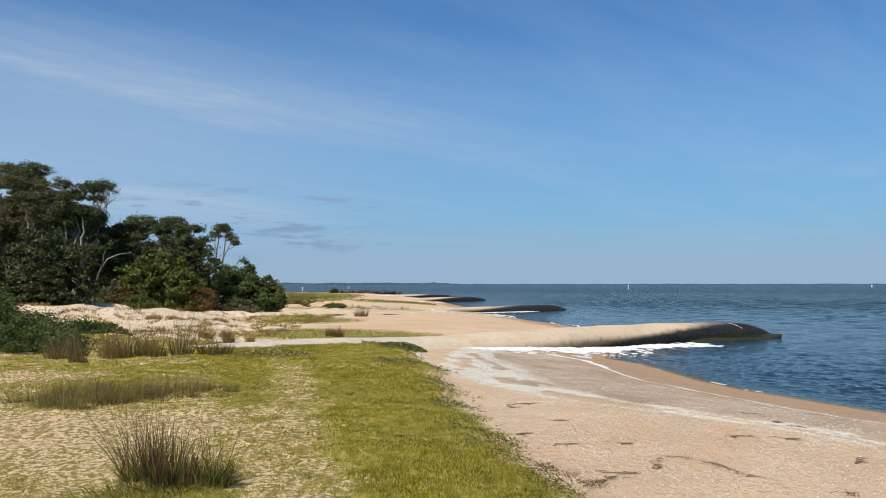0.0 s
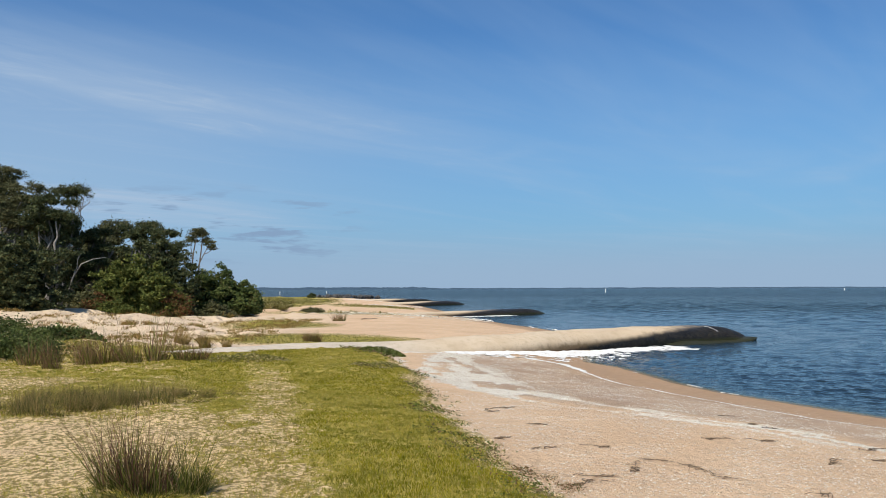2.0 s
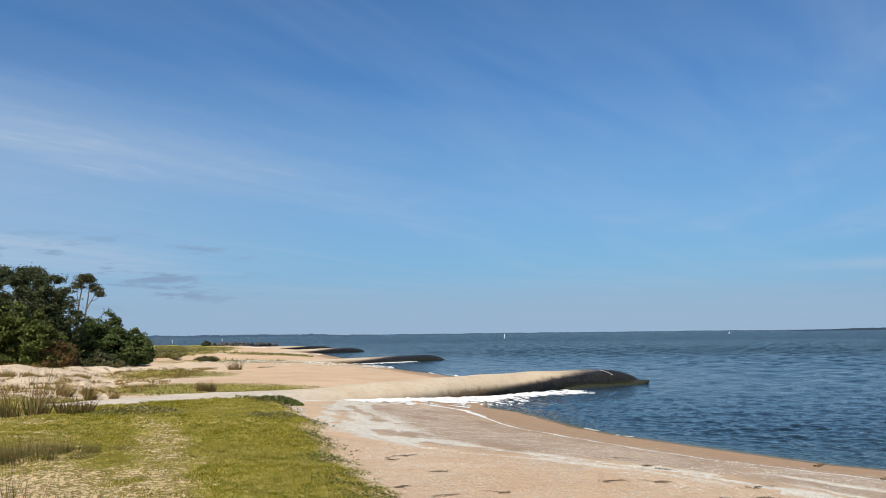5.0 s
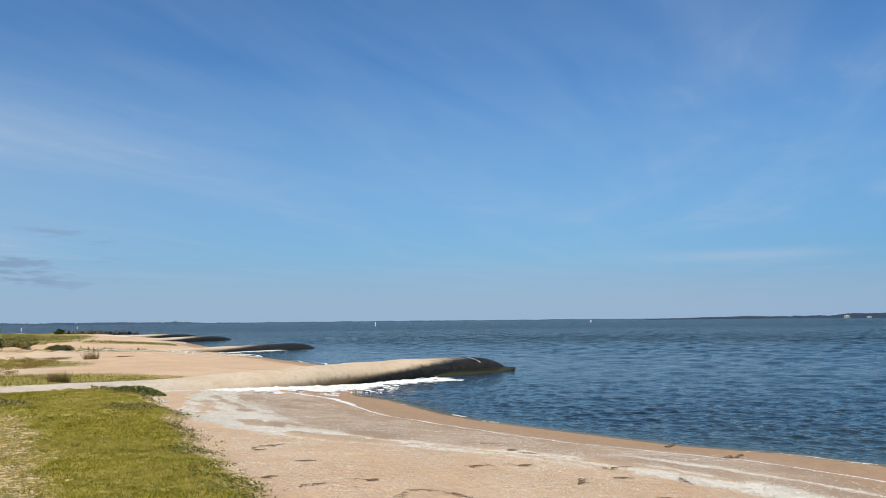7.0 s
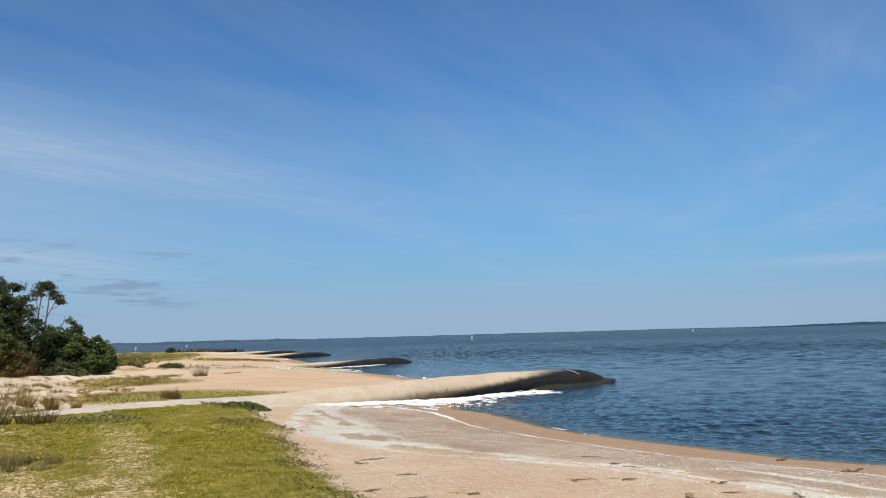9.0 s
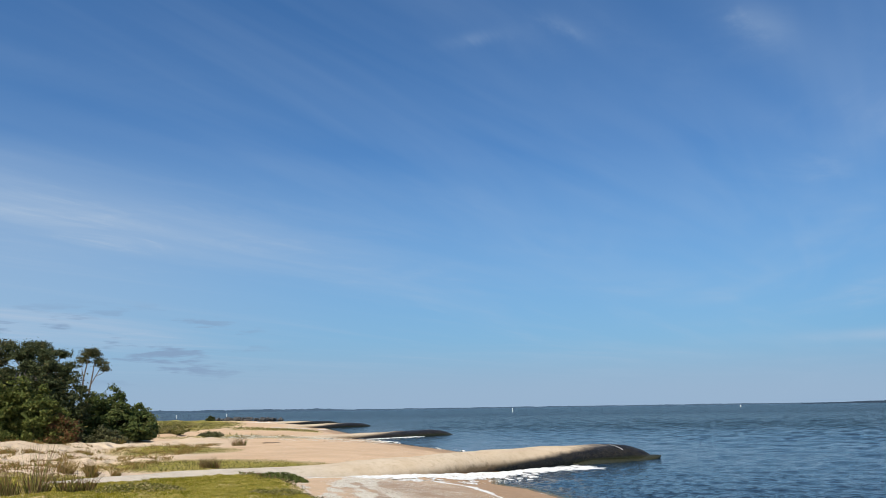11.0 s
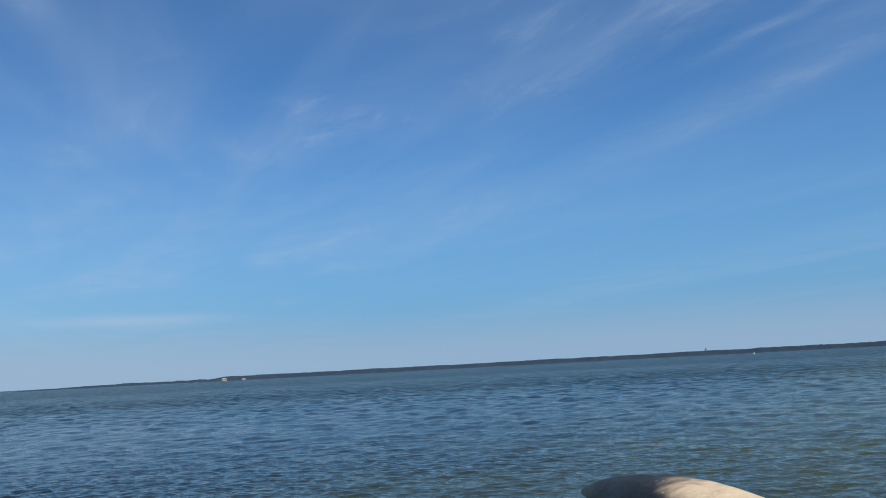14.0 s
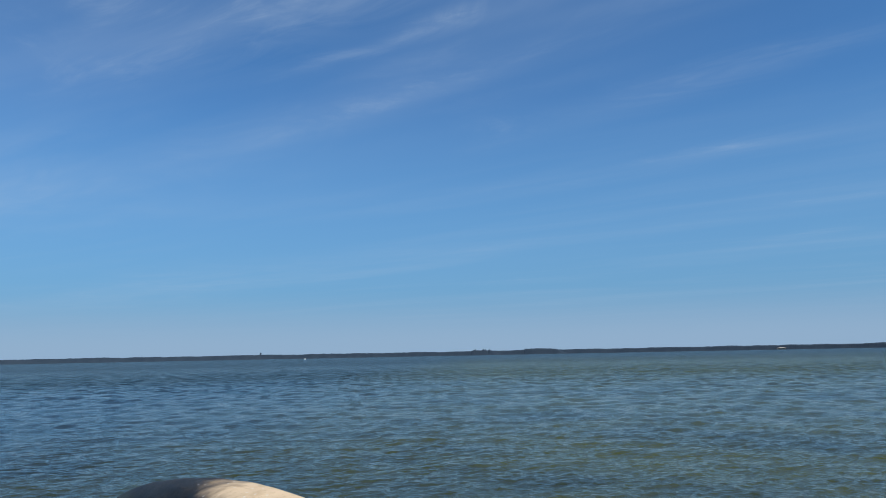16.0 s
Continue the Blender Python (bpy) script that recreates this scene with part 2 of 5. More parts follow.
def shells(x, y):
    """How thickly broken shell lies on the sand, 0 to 1."""
    n = fbm(x * 1.7, y * 1.7, 4, 51)
    lx = np.interp(y, *SHELL_LINE)
    streak = fbm((x - lx) * 4.2 + 3, y * 0.75, 4, 53)
    w = 0.58 + 0.85 * step(y, 12, 18) + 0.25 * n
    band = step(np.abs(x - lx - 0.5 * (n - 0.5)), w, w * 0.3) * (y < 24.5) * (y > -5)
    band = band * step(0.6 * streak + 0.4 * n, 0.44, 0.51)
    second = step(np.abs(x - lx - 1.15 - 0.5 * n), 0.35, 0.05) * step(y, 13.0, 10.0) * step(fbm((x - lx) * 4, y * 0.8, 3, 57), 0.48, 0.62)
    near = 0.13 * step(inland(x, y), 1.2, 3.2) * step(n, 0.25, 0.6) * step(lawn_in(x, y), 0.4, -0.4)
    # long streaks on the sand before the farther tubes
    far = step(np.abs(y - 57.6 - 0.2 * x - 4 * (fbm(x * 0.4, y * 0.2, 2, 55) - 0.5)), 3.8, 1.6) * step(fbm(x * 0.5, y * 1.1, 3, 59), 0.36, 0.46) * step(x, -8.5, -5)
    for cy in (104, 140):
        far = np.maximum(far, step(np.abs(y - cy + 6.0 - 0.55 * x + 3 * (n - 0.5)), 2.8, 0.9) * step(inland(x, y), 12, 7) * step(n, 0.38, 0.48))
    far = far * step(inland(x, y), 0, 0.6)
    keep = step(lawn_in(x, y), 0.25, -0.1) + step(y, 23.0, 23.6)
    return np.clip(np.maximum(np.maximum(band, second * 0.8), np.maximum(near, far)), 0, 1) * np.clip(keep, 0, 1) * step(inland(x, y), 0.15, 0.5)


def wet(x, y):
    d = inland(x, y) + 1.0 * (fbm(x * 0.5, y * 0.5, 3, 61) - 0.5)
    return np.clip(step(d, 2.5, 1.5), 0, 1)


def moist(x, y):
    """Sand darkened by the last high water, between the shell drift and the swash line."""
    n = fbm(x * 0.9, y * 0.9, 3, 63)
    return step(x - np.interp(y, *SHELL_LINE) + 1.4 * (n - 0.5), -0.1, 0.7) * step(y, 26, 22) * step(inland(x, y), 0.2, 1.0)


# ---- meshes ----
def np_mesh(name, verts, faces, smooth=False):
    verts, faces = np.asarray(verts, np.float32), np.asarray(faces, np.int32)
    me = bpy.data.meshes.new(name)
    n, k = faces.shape
    me.vertices.add(len(verts))
    me.vertices.foreach_set("co", verts.ravel())
    me.loops.add(n * k)
    me.loops.foreach_set("vertex_index", faces.ravel())
    me.polygons.add(n)
    me.polygons.foreach_set("loop_start", np.arange(0, n * k, k, dtype=np.int32))
    me.polygons.foreach_set("use_smooth", np.full(n, smooth))
    me.update(calc_edges=True)
    me.validate()
    return me


def attribute(me, name, values):
    at = me.attributes.new(name, "FLOAT", "POINT")
    at.data.foreach_set("value", np.asarray(values, np.float32))


def place(name, me, material, parent=None, label=""):
    ob = new(name, me)
    me.materials.append(material)
    if parent is not None:
        ob.parent = parent
    if label:
        ob["label"] = label
    return ob


def bm_mesh(name, bm, smooth=False):
    me = bpy.data.meshes.new(name)
    bm.to_mesh(me)
    bm.free()
    if smooth:
        me.polygons.foreach_set("use_smooth", [True] * len(me.polygons))
    return me


def part(name, bm, material, parent, label="", smooth=False):
    return place(name, bm_mesh(name, bm, smooth), material, parent, label)


def thing(name, x, y, z, label, category, group="", kind=""):
    ob = new(name)
    ob.location = (x, y, z)
    return tagged(ob, label, category, group, kind)


def grid_faces(nx, ny):
    i = np.arange(nx - 1)[None, :] + nx * np.arange(ny - 1)[:, None]
    i = i.ravel()
    return np.stack([i, i + 1, i + 1 + nx, i + nx], 1)


def spread(start, stop, near, grow, limit):
    out, s = [start], near
    while out[-1] < stop:
        out.append(out[-1] + s)
        s = min(s * grow, limit)
    return np.array(out)


# ---- materials ----
def base_material(name, rough=0.8, spec=0.3):
    m = bpy.data.materials.new(name)
    m.use_nodes = True
    nt = m.node_tree
    b = nt.nodes["Principled BSDF"]
    b.inputs["Roughness"].default_value = rough
    b.inputs["Specular IOR Level"].default_value = spec
    return m, nt, b


def world_pos(nt):
    return nt.nodes.new("ShaderNodeNewGeometry").outputs["Position"]


def island(nt):
    return nt.nodes.new("ShaderNodeNewGeometry").outputs["Random Per Island"]


def attr(nt, name):
    n = nt.nodes.new("ShaderNodeAttribute")
    n.attribute_name = name
    return n.outputs["Fac"]


def bump(nt, b, h, strength=0.5, distance=0.02):
    n = nt.nodes.new("ShaderNodeBump")
    n.inputs["Strength"].default_value, n.inputs["Distance"].default_value = strength, distance
    nt.links.new(h, n.inputs["Height"])
    nt.links.new(n.outputs[0], b.inputs["Normal"])


def make_ground():
    m, nt, b = base_material("beach_ground", 0.9, 0.2)
    p = world_pos(nt)
    big, mid, fine = noise_node(nt, p, 0.5, 4), noise_node(nt, p, 6.0, 5, 0.62), noise_node(nt, p, 45.0, 4, 0.7)
    sand = mix(nt, ramp(nt, big, 0.3, 0.7), (0.635, 0.422, 0.255), (0.73, 0.505, 0.318))
    sand = mix(nt, math_node(nt, "MULTIPLY", ramp(nt, mid, 0.48, 0.68), 0.36), sand, (0.43, 0.31, 0.20))
    sand = mix(nt, math_node(nt, "MULTIPLY", ramp(nt, fine, 0.48, 0.68), 0.45), sand, (0.36, 0.26, 0.17))
    sand = mix(nt, math_node(nt, "MULTIPLY", attr(nt, "dune"), 0.6), sand, (0.78, 0.63, 0.45))
    v = nt.nodes.new("ShaderNodeTexVoronoi")
    v.inputs["Scale"].default_value = 80.0
    nt.links.new(p, v.inputs["Vector"])
    dot = math_node(nt, "LESS_THAN", v.outputs["Distance"], math_node(nt, "MULTIPLY", math_node(nt, "POWER", attr(nt, "shell"), 0.8), 0.85))
    damp = attr(nt, "wet")
    wet_col = mix(nt, ramp(nt, mid, 0.3, 0.7), (0.34, 0.205, 0.105), (0.42, 0.262, 0.140))
    damp_col = mix(nt, ramp(nt, noise_node(nt, p, 1.1, 4, 0.6), 0.35, 0.65), (0.37, 0.255, 0.175), (0.47, 0.335, 0.23))
    col = mix(nt, math_node(nt, "MULTIPLY", attr(nt, "moist"), 0.85), sand, damp_col)
    col = mix(nt, math_node(nt, "MULTIPLY", damp, 0.92), col, wet_col)
    col = mix(nt, math_node(nt, "MULTIPLY", dot, 0.85), col, (0.80, 0.75, 0.66))
    crust = ramp(nt, math_node(nt, "ADD", math_node(nt, "MULTIPLY", attr(nt, "shell"), 0.86), math_node(nt, "MULTIPLY", math_node(nt, "SUBTRACT", noise_node(nt, p, 8.0, 8, 0.82), 0.5), 3.6)), 0.70, 0.79)
    col = mix(nt, math_node(nt, "MULTIPLY", crust, 0.9), col, (0.92, 0.86, 0.77))
    g = attr(nt, "turf")
    thatch = mix(nt, ramp(nt, noise_node(nt, p, 9.0, 5), 0.35, 0.65), (0.215, 0.195, 0.020), (0.44, 0.34, 0.085))
    # dry grass litter, and the shade of small sand lumps painted in with it
    litter_and_shade = math_node(nt, "MULTIPLY", ramp(nt, noise_node(nt, p, 15.0, 6, 0.74), 0.478, 0.515), ramp(nt, g, 0.005, 0.08))
    col = mix(nt, math_node(nt, "MULTIPLY", litter_and_shade, 0.88), mix(nt, math_node(nt, "MULTIPLY", ramp(nt, g, 0.005, 0.1), 0.8), col, (0.76, 0.56, 0.300)), (0.205, 0.150, 0.040))
    edge = ramp(nt, math_node(nt, "ADD", g, math_node(nt, "MULTIPLY", math_node(nt, "SUBTRACT", noise_node(nt, p, 12.0, 5, 0.68), 0.5), 2.0)), 0.46, 0.64)
    col = mix(nt, edge, col, thatch)
    nt.links.new(col, b.inputs["Base Color"])
    nt.links.new(ramp(nt, damp, 0.35, 1.0, 0.92, 0.60), b.inputs["Roughness"])
    h = math_node(nt, "ADD", math_node(nt, "MULTIPLY", noise_node(nt, p, 9.0, 6, 0.65), 1.0), math_node(nt, "MULTIPLY", fine, 0.2))
    h = math_node(nt, "ADD", h, math_node(nt, "MULTIPLY", math_node(nt, "MULTIPLY", noise_node(nt, p, 2.6, 3, 0.5, 0.4), attr(nt, "dune")), 5.0))
    soft = nt.nodes.new("ShaderNodeMath")
    soft.operation = "MULTIPLY"
    nt.links.new(h, soft.inputs[0])
    nt.links.new(math_node(nt, "MULTIPLY", ramp(nt, damp, 0.1, 0.8, 1.0, 0.25), math_node(nt, "SUBTRACT", 1.0, math_node(nt, "MULTIPLY", crust, 0.8))), soft.inputs[1])
    bump(nt, b, soft.outputs[0], 1.0, 0.075)
    return m


def make_water():
    m, nt, b = base_material("lake_water", 0.06, 0.5)
    p = world_pos(nt)
    b.inputs["IOR"].default_value = 1.333
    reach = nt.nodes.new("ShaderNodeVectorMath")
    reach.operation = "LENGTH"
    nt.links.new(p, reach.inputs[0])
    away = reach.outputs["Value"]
    deep = attr(nt, "depth")
    patch = noise_node(nt, p, 0.035, 4, 0.55)
    wave_tone = noise_node(nt, p, 0.22, 5, 0.72)
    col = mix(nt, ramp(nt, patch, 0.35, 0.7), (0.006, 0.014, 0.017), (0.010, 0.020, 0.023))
    # far out, averaged reflection and the waves' light and dark are painted as colour
    col = mix(nt, ramp(nt, away, 30.0, 260.0, smooth=False), col, mix(nt, ramp(nt, wave_tone, 0.40, 0.60), (0.005, 0.012, 0.016), (0.022, 0.039, 0.049)))
    sep = nt.nodes.new("ShaderNodeSeparateXYZ")
    nt.links.new(p, sep.inputs[0])
    # green painted in southwards for weaker sky reflection; shallows clouded by sand
    green_side = math_node(nt, "MULTIPLY", ramp(nt, sep.outputs[1], 20.0, -4.0), ramp(nt, away, 600.0, 20.0))
    green_side = math_node(nt, "MULTIPLY", green_side, ramp(nt, noise_node(nt, p, 0.16, 5, 0.65), 0.30, 0.64, 0.35, 1.0))
    col = mix(nt, math_node(nt, "MAXIMUM", green_side, ramp(nt, deep, 0.15, 0.02)), col, (0.048, 0.056, 0.012))
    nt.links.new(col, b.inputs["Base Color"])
    # reflection weakened with distance from the camera's place, fitted to its view
    nt.links.new(ramp(nt, away, 12.0, 95.0, 0.25, 0.010), b.inputs["Specular IOR Level"])
    # unmodelled small waves blur the reflection, by distance from the camera's place
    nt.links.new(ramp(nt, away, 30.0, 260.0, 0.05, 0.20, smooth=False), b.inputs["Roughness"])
    wind = nt.nodes.new("ShaderNodeMapping")
    wind.inputs["Rotation"].default_value = (0, 0, radians(20))
    wind.inputs["Scale"].default_value = (1.0, 0.75, 1.0)
    nt.links.new(p, wind.inputs["Vector"])
    w = wind.outputs["Vector"]
    h = noise_node(nt, w, 7.0, 4, 0.55, 0.5)
    # coarser ripples come in with distance from the camera's place, to suit its view
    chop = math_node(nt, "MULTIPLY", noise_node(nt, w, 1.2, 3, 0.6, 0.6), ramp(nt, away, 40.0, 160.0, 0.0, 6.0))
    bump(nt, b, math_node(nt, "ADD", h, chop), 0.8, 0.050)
    clear = nt.nodes.new("ShaderNodeBsdfTransparent")
    clear.inputs[0].default_value = (0.80, 0.84, 0.78, 1)
    ms = nt.nodes.new("ShaderNodeMixShader")
    nt.links.new(ramp(nt, deep, 0.0, 0.06, 0.5, 1.0), ms.inputs[0])
    nt.links.new(clear.outputs[0], ms.inputs[1])
    nt.links.new(b.outputs[0], ms.inputs[2])
    nt.links.new(ms.outputs[0], nt.nodes["Material Output"].inputs["Surface"])
    return m


def make_fabric():
    m, nt, b = base_material("geotextile", 0.85, 0.25)
    p = world_pos(nt)
    big, mid, fine = noise_node(nt, p, 0.7, 4), noise_node(nt, p, 3.5, 6, 0.6), noise_node(nt, p, 50.0, 3)
    pale = mix(nt, ramp(nt, big, 0.3, 0.7), (0.57, 0.43, 0.28), (0.66, 0.525, 0.37))
    pale = mix(nt, math_node(nt, "MULTIPLY", ramp(nt, mid, 0.48, 0.75), 0.5), pale, (0.38, 0.26, 0.15))
    sep = nt.nodes.new("ShaderNodeSeparateXYZ")
    nt.links.new(p, sep.inputs[0])
    wob = math_node(nt, "MULTIPLY", math_node(nt, "SUBTRACT", mid, 0.5), 0.35)
    pale = mix(nt, ramp(nt, attr(nt, "sea_end"), 0.34, 0.22), pale, mix(nt, ramp(nt, mid, 0.35, 0.7), (0.60, 0.51, 0.40), (0.50, 0.42, 0.32)))
    # tide line of brown weed, black growth over the seaward end, green slime at the water
    tide = ramp(nt, math_node(nt, "ADD", sep.outputs[2], wob), 0.42, 0.15)
    reach = attr(nt, "sea_end")
    tide = math_node(nt, "MULTIPLY", tide, ramp(nt, reach, 0.30, 0.52))
    col = mix(nt, math_node(nt, "MULTIPLY", tide, 0.85), pale, (0.11, 0.070, 0.030))
    low = math_node(nt, "SUBTRACT", 0.60, sep.outputs[2])
    black = ramp(nt, math_node(nt, "ADD", math_node(nt, "ADD", reach, math_node(nt, "MULTIPLY", wob, 0.35)), math_node(nt, "MULTIPLY", low, 0.50)), 0.77, 0.88)
    col = mix(nt, black, col, mix(nt, ramp(nt, mid, 0.4, 0.7), (0.009, 0.0085, 0.007), (0.034, 0.028, 0.019)))
    slime = math_node(nt, "MULTIPLY", ramp(nt, math_node(nt, "ADD", sep.outputs[2], math_node(nt, "MULTIPLY", wob, 0.4)), 0.22, 0.12), ramp(nt, reach, 0.7, 0.85))
    col = mix(nt, math_node(nt, "MULTIPLY", slime, 0.8), col, (0.032, 0.033, 0.010))
    lime = nt.nodes.new("ShaderNodeTexVoronoi")
    lime.inputs["Scale"].default_value = 7.0
    nt.links.new(p, lime.inputs["Vector"])
    drop = math_node(nt, "MULTIPLY", ramp(nt, lime.outputs["Distance"], 0.16, 0.08), ramp(nt, noise_node(nt, p, 1.3, 3), 0.50, 0.58))
    drop = math_node(nt, "MULTIPLY", math_node(nt, "MULTIPLY", drop, ramp(nt, sep.outputs[2], 0.45, 0.55)), ramp(nt, reach, 0.62, 0.75))
    col = mix(nt, drop, col, (0.62, 0.60, 0.55))
    nt.links.new(ramp(nt, black, 0.0, 1.0, 0.88, 0.5), b.inputs["Roughness"])
    speck = ramp(nt, noise_node(nt, p, 26.0, 5, 0.7), 0.56, 0.66)
    col = mix(nt, math_node(nt, "MULTIPLY", speck, 0.45), col, (0.20, 0.145, 0.09))
    nt.links.new(col, b.inputs["Base Color"])
    bump(nt, b, math_node(nt, "ADD", mid, math_node(nt, "MULTIPLY", fine, 0.3)), 0.6, 0.06)
    return m


def make_leaf(name, dark, light, straw=None, straw_at=0.85, patch_scale=0.6, through_light=0.25, parched=None):
    m, nt, b = base_material(name, 0.65, 0.12)
    r = island(nt)
    p = world_pos(nt)
    col = mix(nt, ramp(nt, math_node(nt, "ADD", math_node(nt, "MULTIPLY", r, 0.6), math_node(nt, "MULTIPLY", noise_node(nt, p, patch_scale, 3), 0.6)), 0.25, 0.85), dark, light)
    if straw:
        col = mix(nt, ramp(nt, r, straw_at - 0.06, straw_at + 0.04), col, straw)
    if parched:
        col = mix(nt, math_node(nt, "MULTIPLY", ramp(nt, noise_node(nt, p, 0.55, 4, 0.6), 0.44, 0.60), 0.6), col, parched)
        col = mix(nt, math_node(nt, "MULTIPLY", ramp(nt, noise_node(nt, p, 2.4, 4, 0.65), 0.50, 0.66), 0.75), col, dark)
    nt.links.new(col, b.inputs["Base Color"])
    t = nt.nodes.new("ShaderNodeBsdfTranslucent")
    nt.links.new(col, t.inputs["Color"])
    ms = nt.nodes.new("ShaderNodeMixShader")
    ms.inputs[0].default_value = through_light
    nt.links.new(b.outputs[0], ms.inputs[1])
    nt.links.new(t.outputs[0], ms.inputs[2])
    nt.links.new(ms.outputs[0], nt.nodes["Material Output"].inputs["Surface"])
    return m


def make_rough(name, a, c, scale=6.0, rough=0.85, depth=0.03):
    m, nt, b = base_material(name, rough, 0.25)
    p = world_pos(nt)
    n1, n2 = noise_node(nt, p, scale, 5, 0.6), noise_node(nt, p, scale * 7, 3, 0.6)
    f = math_node(nt, "ADD", math_node(nt, "MULTIPLY", n1, 0.7), math_node(nt, "MULTIPLY", n2, 0.3))
    nt.links.new(mix(nt, ramp(nt, f, 0.35, 0.65), a, c), b.inputs["Base Color"])
    bump(nt, b, f, 0.6, depth)
    return m


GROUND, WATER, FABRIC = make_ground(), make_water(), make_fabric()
GRASS = make_leaf("short_grass", (0.148, 0.150, 0.008), (0.40, 0.335, 0.018), (0.52, 0.41, 0.12), 0.78, 2.2, 0.35, (0.42, 0.35, 0.08))
SCRUB = make_leaf("rough_grass", (0.13, 0.125, 0.03), (0.27, 0.24, 0.075), (0.38, 0.30, 0.14), 0.75, 0.7, 0.25)
STRAW = make_leaf("straw_grass", (0.34, 0.26, 0.06), (0.56, 0.43, 0.14), (0.22, 0.23, 0.05), 0.66, 0.9, 0.3)
REED = make_leaf("reed_stem", (0.125, 0.066, 0.042), (0.32, 0.185, 0.095), (0.15, 0.16, 0.03), 0.72, 2.0, 0.15)
REED_GREEN = make_leaf("reed_leaf", (0.050, 0.062, 0.012), (0.15, 0.155, 0.030), (0.34, 0.26, 0.11), 0.75, 2.0, 0.2)
FUZZ = make_leaf("fuzzy_sedge", (0.080, 0.074, 0.020), (0.24, 0.19, 0.060), (0.32, 0.22, 0.09), 0.75, 1.2, 0.15)
DRY = make_leaf("dry_herb", (0.22, 0.125, 0.045), (0.37, 0.25, 0.085), (0.16, 0.15, 0.03), 0.8, 2.0, 0.15)
WEED = make_leaf("creeping_weed", (0.085, 0.110, 0.020), (0.20, 0.21, 0.05), (0.20, 0.12, 0.07), 0.7, 2.0, 0.15)
BANKSIA = make_leaf("dark_leaves", (0.026, 0.036, 0.016), (0.105, 0.120, 0.050), (0.10, 0.085, 0.03), 0.90, 1.1, 0.12)
OLIVE = make_leaf("olive_leaves", (0.044, 0.047, 0.022), (0.165, 0.165, 0.075), (0.13, 0.11, 0.05), 0.90, 1.1, 0.12)
FRESH = make_leaf("green_leaves", (0.055, 0.074, 0.018), (0.165, 0.185, 0.046), (0.16, 0.15, 0.04), 0.90, 1.1, 0.2)
SHRUB = make_leaf("shrub_leaves", (0.040, 0.060, 0.017), (0.128, 0.158, 0.046), (0.12, 0.11, 0.04), 0.92, 1.2, 0.15)
RUST = make_leaf("rusty_leaves", (0.12, 0.055, 0.025), (0.25, 0.13, 0.055), (0.10, 0.11, 0.03), 0.6, 0.8, 0.15)
BARK = make_rough("grey_bark", (0.10, 0.085, 0.07), (0.22, 0.19, 0.16), 8.0)
PALE_BARK = make_rough("pale_bark", (0.15, 0.135, 0.115), (0.29, 0.265, 0.235), 8.0)
ROCK = make_rough("dark_rock", (0.035, 0.034, 0.033), (0.11, 0.105, 0.10), 3.0)
FOAM = make_rough("white_foam", (0.66, 0.62, 0.55), (0.90, 0.88, 0.84), 10.0, 0.7, 0.02)
SHELL = make_leaf("broken_shell", (0.68, 0.59, 0.45), (0.89, 0.84, 0.73), (0.50, 0.37, 0.25), 0.86, 3.0, 0.0)
WRACK = make_rough("dry_weed", (0.10, 0.066, 0.040), (0.22, 0.150, 0.092), 20.0)
WHITE = make_rough("white_paint", (0.75, 0.75, 0.73), (0.85, 0.85, 0.83), 2.0, 0.5, 0.002)
TORN = make_rough("torn_white_cloth", (0.60, 0.58, 0.54), (0.78, 0.76, 0.72), 12.0, 0.8, 0.01)
# haze of the distance is mixed into these two bluish base colours
FAR_HAZE_DARK = make_rough("haze_tinted_far_dark", (0.018, 0.034, 0.056), (0.028, 0.046, 0.070), 0.05, 0.9, 0.5)
FAR_HAZE_PALE = make_rough("haze_tinted_far_pale", (0.040, 0.072, 0.112), (0.052, 0.088, 0.130), 0.02, 0.9, 0.5)
FAR_SAND = make_rough("far_sand", (0.40, 0.33, 0.24), (0.52, 0.44, 0.33), 0.05, 0.9, 0.2)
ROOF = make_rough("pale_roof", (0.27, 0.24, 0.21), (0.36, 0.32, 0.28), 0.5, 0.7, 0.02)
WALL = make_rough("pale_wall", (0.34, 0.30, 0.24), (0.44, 0.39, 0.31), 0.5, 0.8, 0.02)
PANE = make_rough("dark_pane", (0.02, 0.025, 0.03), (0.03, 0.035, 0.04), 1.0, 0.1, 0.0)


# ---- ground ----
def build_ground():
    xs = np.concatenate([-spread(8, 4800, 0.12, 1.085, 400)[::-1], np.arange(-7.9, 11.0, 0.1), spread(11, 4800, 0.12, 1.09, 400)])
    ys = np.concatenate([-spread(-3.5, 4800, 0.15, 1.10, 400)[::-1], np.arange(3.6, 26.0, 0.1), spread(26, 4800, 0.12, 1.033, 400)])
    X, Y = np.meshgrid(xs, ys)
    x, y = X.ravel(), Y.ravel()
    me = np_mesh("ground", np.stack([x, y, height(x, y)], 1), grid_faces(len(xs), len(ys)), True)
    attribute(me, "turf", turf(x, y))
    attribute(me, "shell", shells(x, y))
    attribute(me, "wet", wet(x, y))
    attribute(me, "moist", moist(x, y))
    attribute(me, "dune", step(x, -3.5, -6.5) * step(y, 17.5, 19.5) * step(y, 60, 45))
    tagged(place("ground", me, GROUND), "pale sandy beach and dune with thin grass and shell grit", "ground", kind="structure")


build_ground()

# ---- water ----
WAVES = []
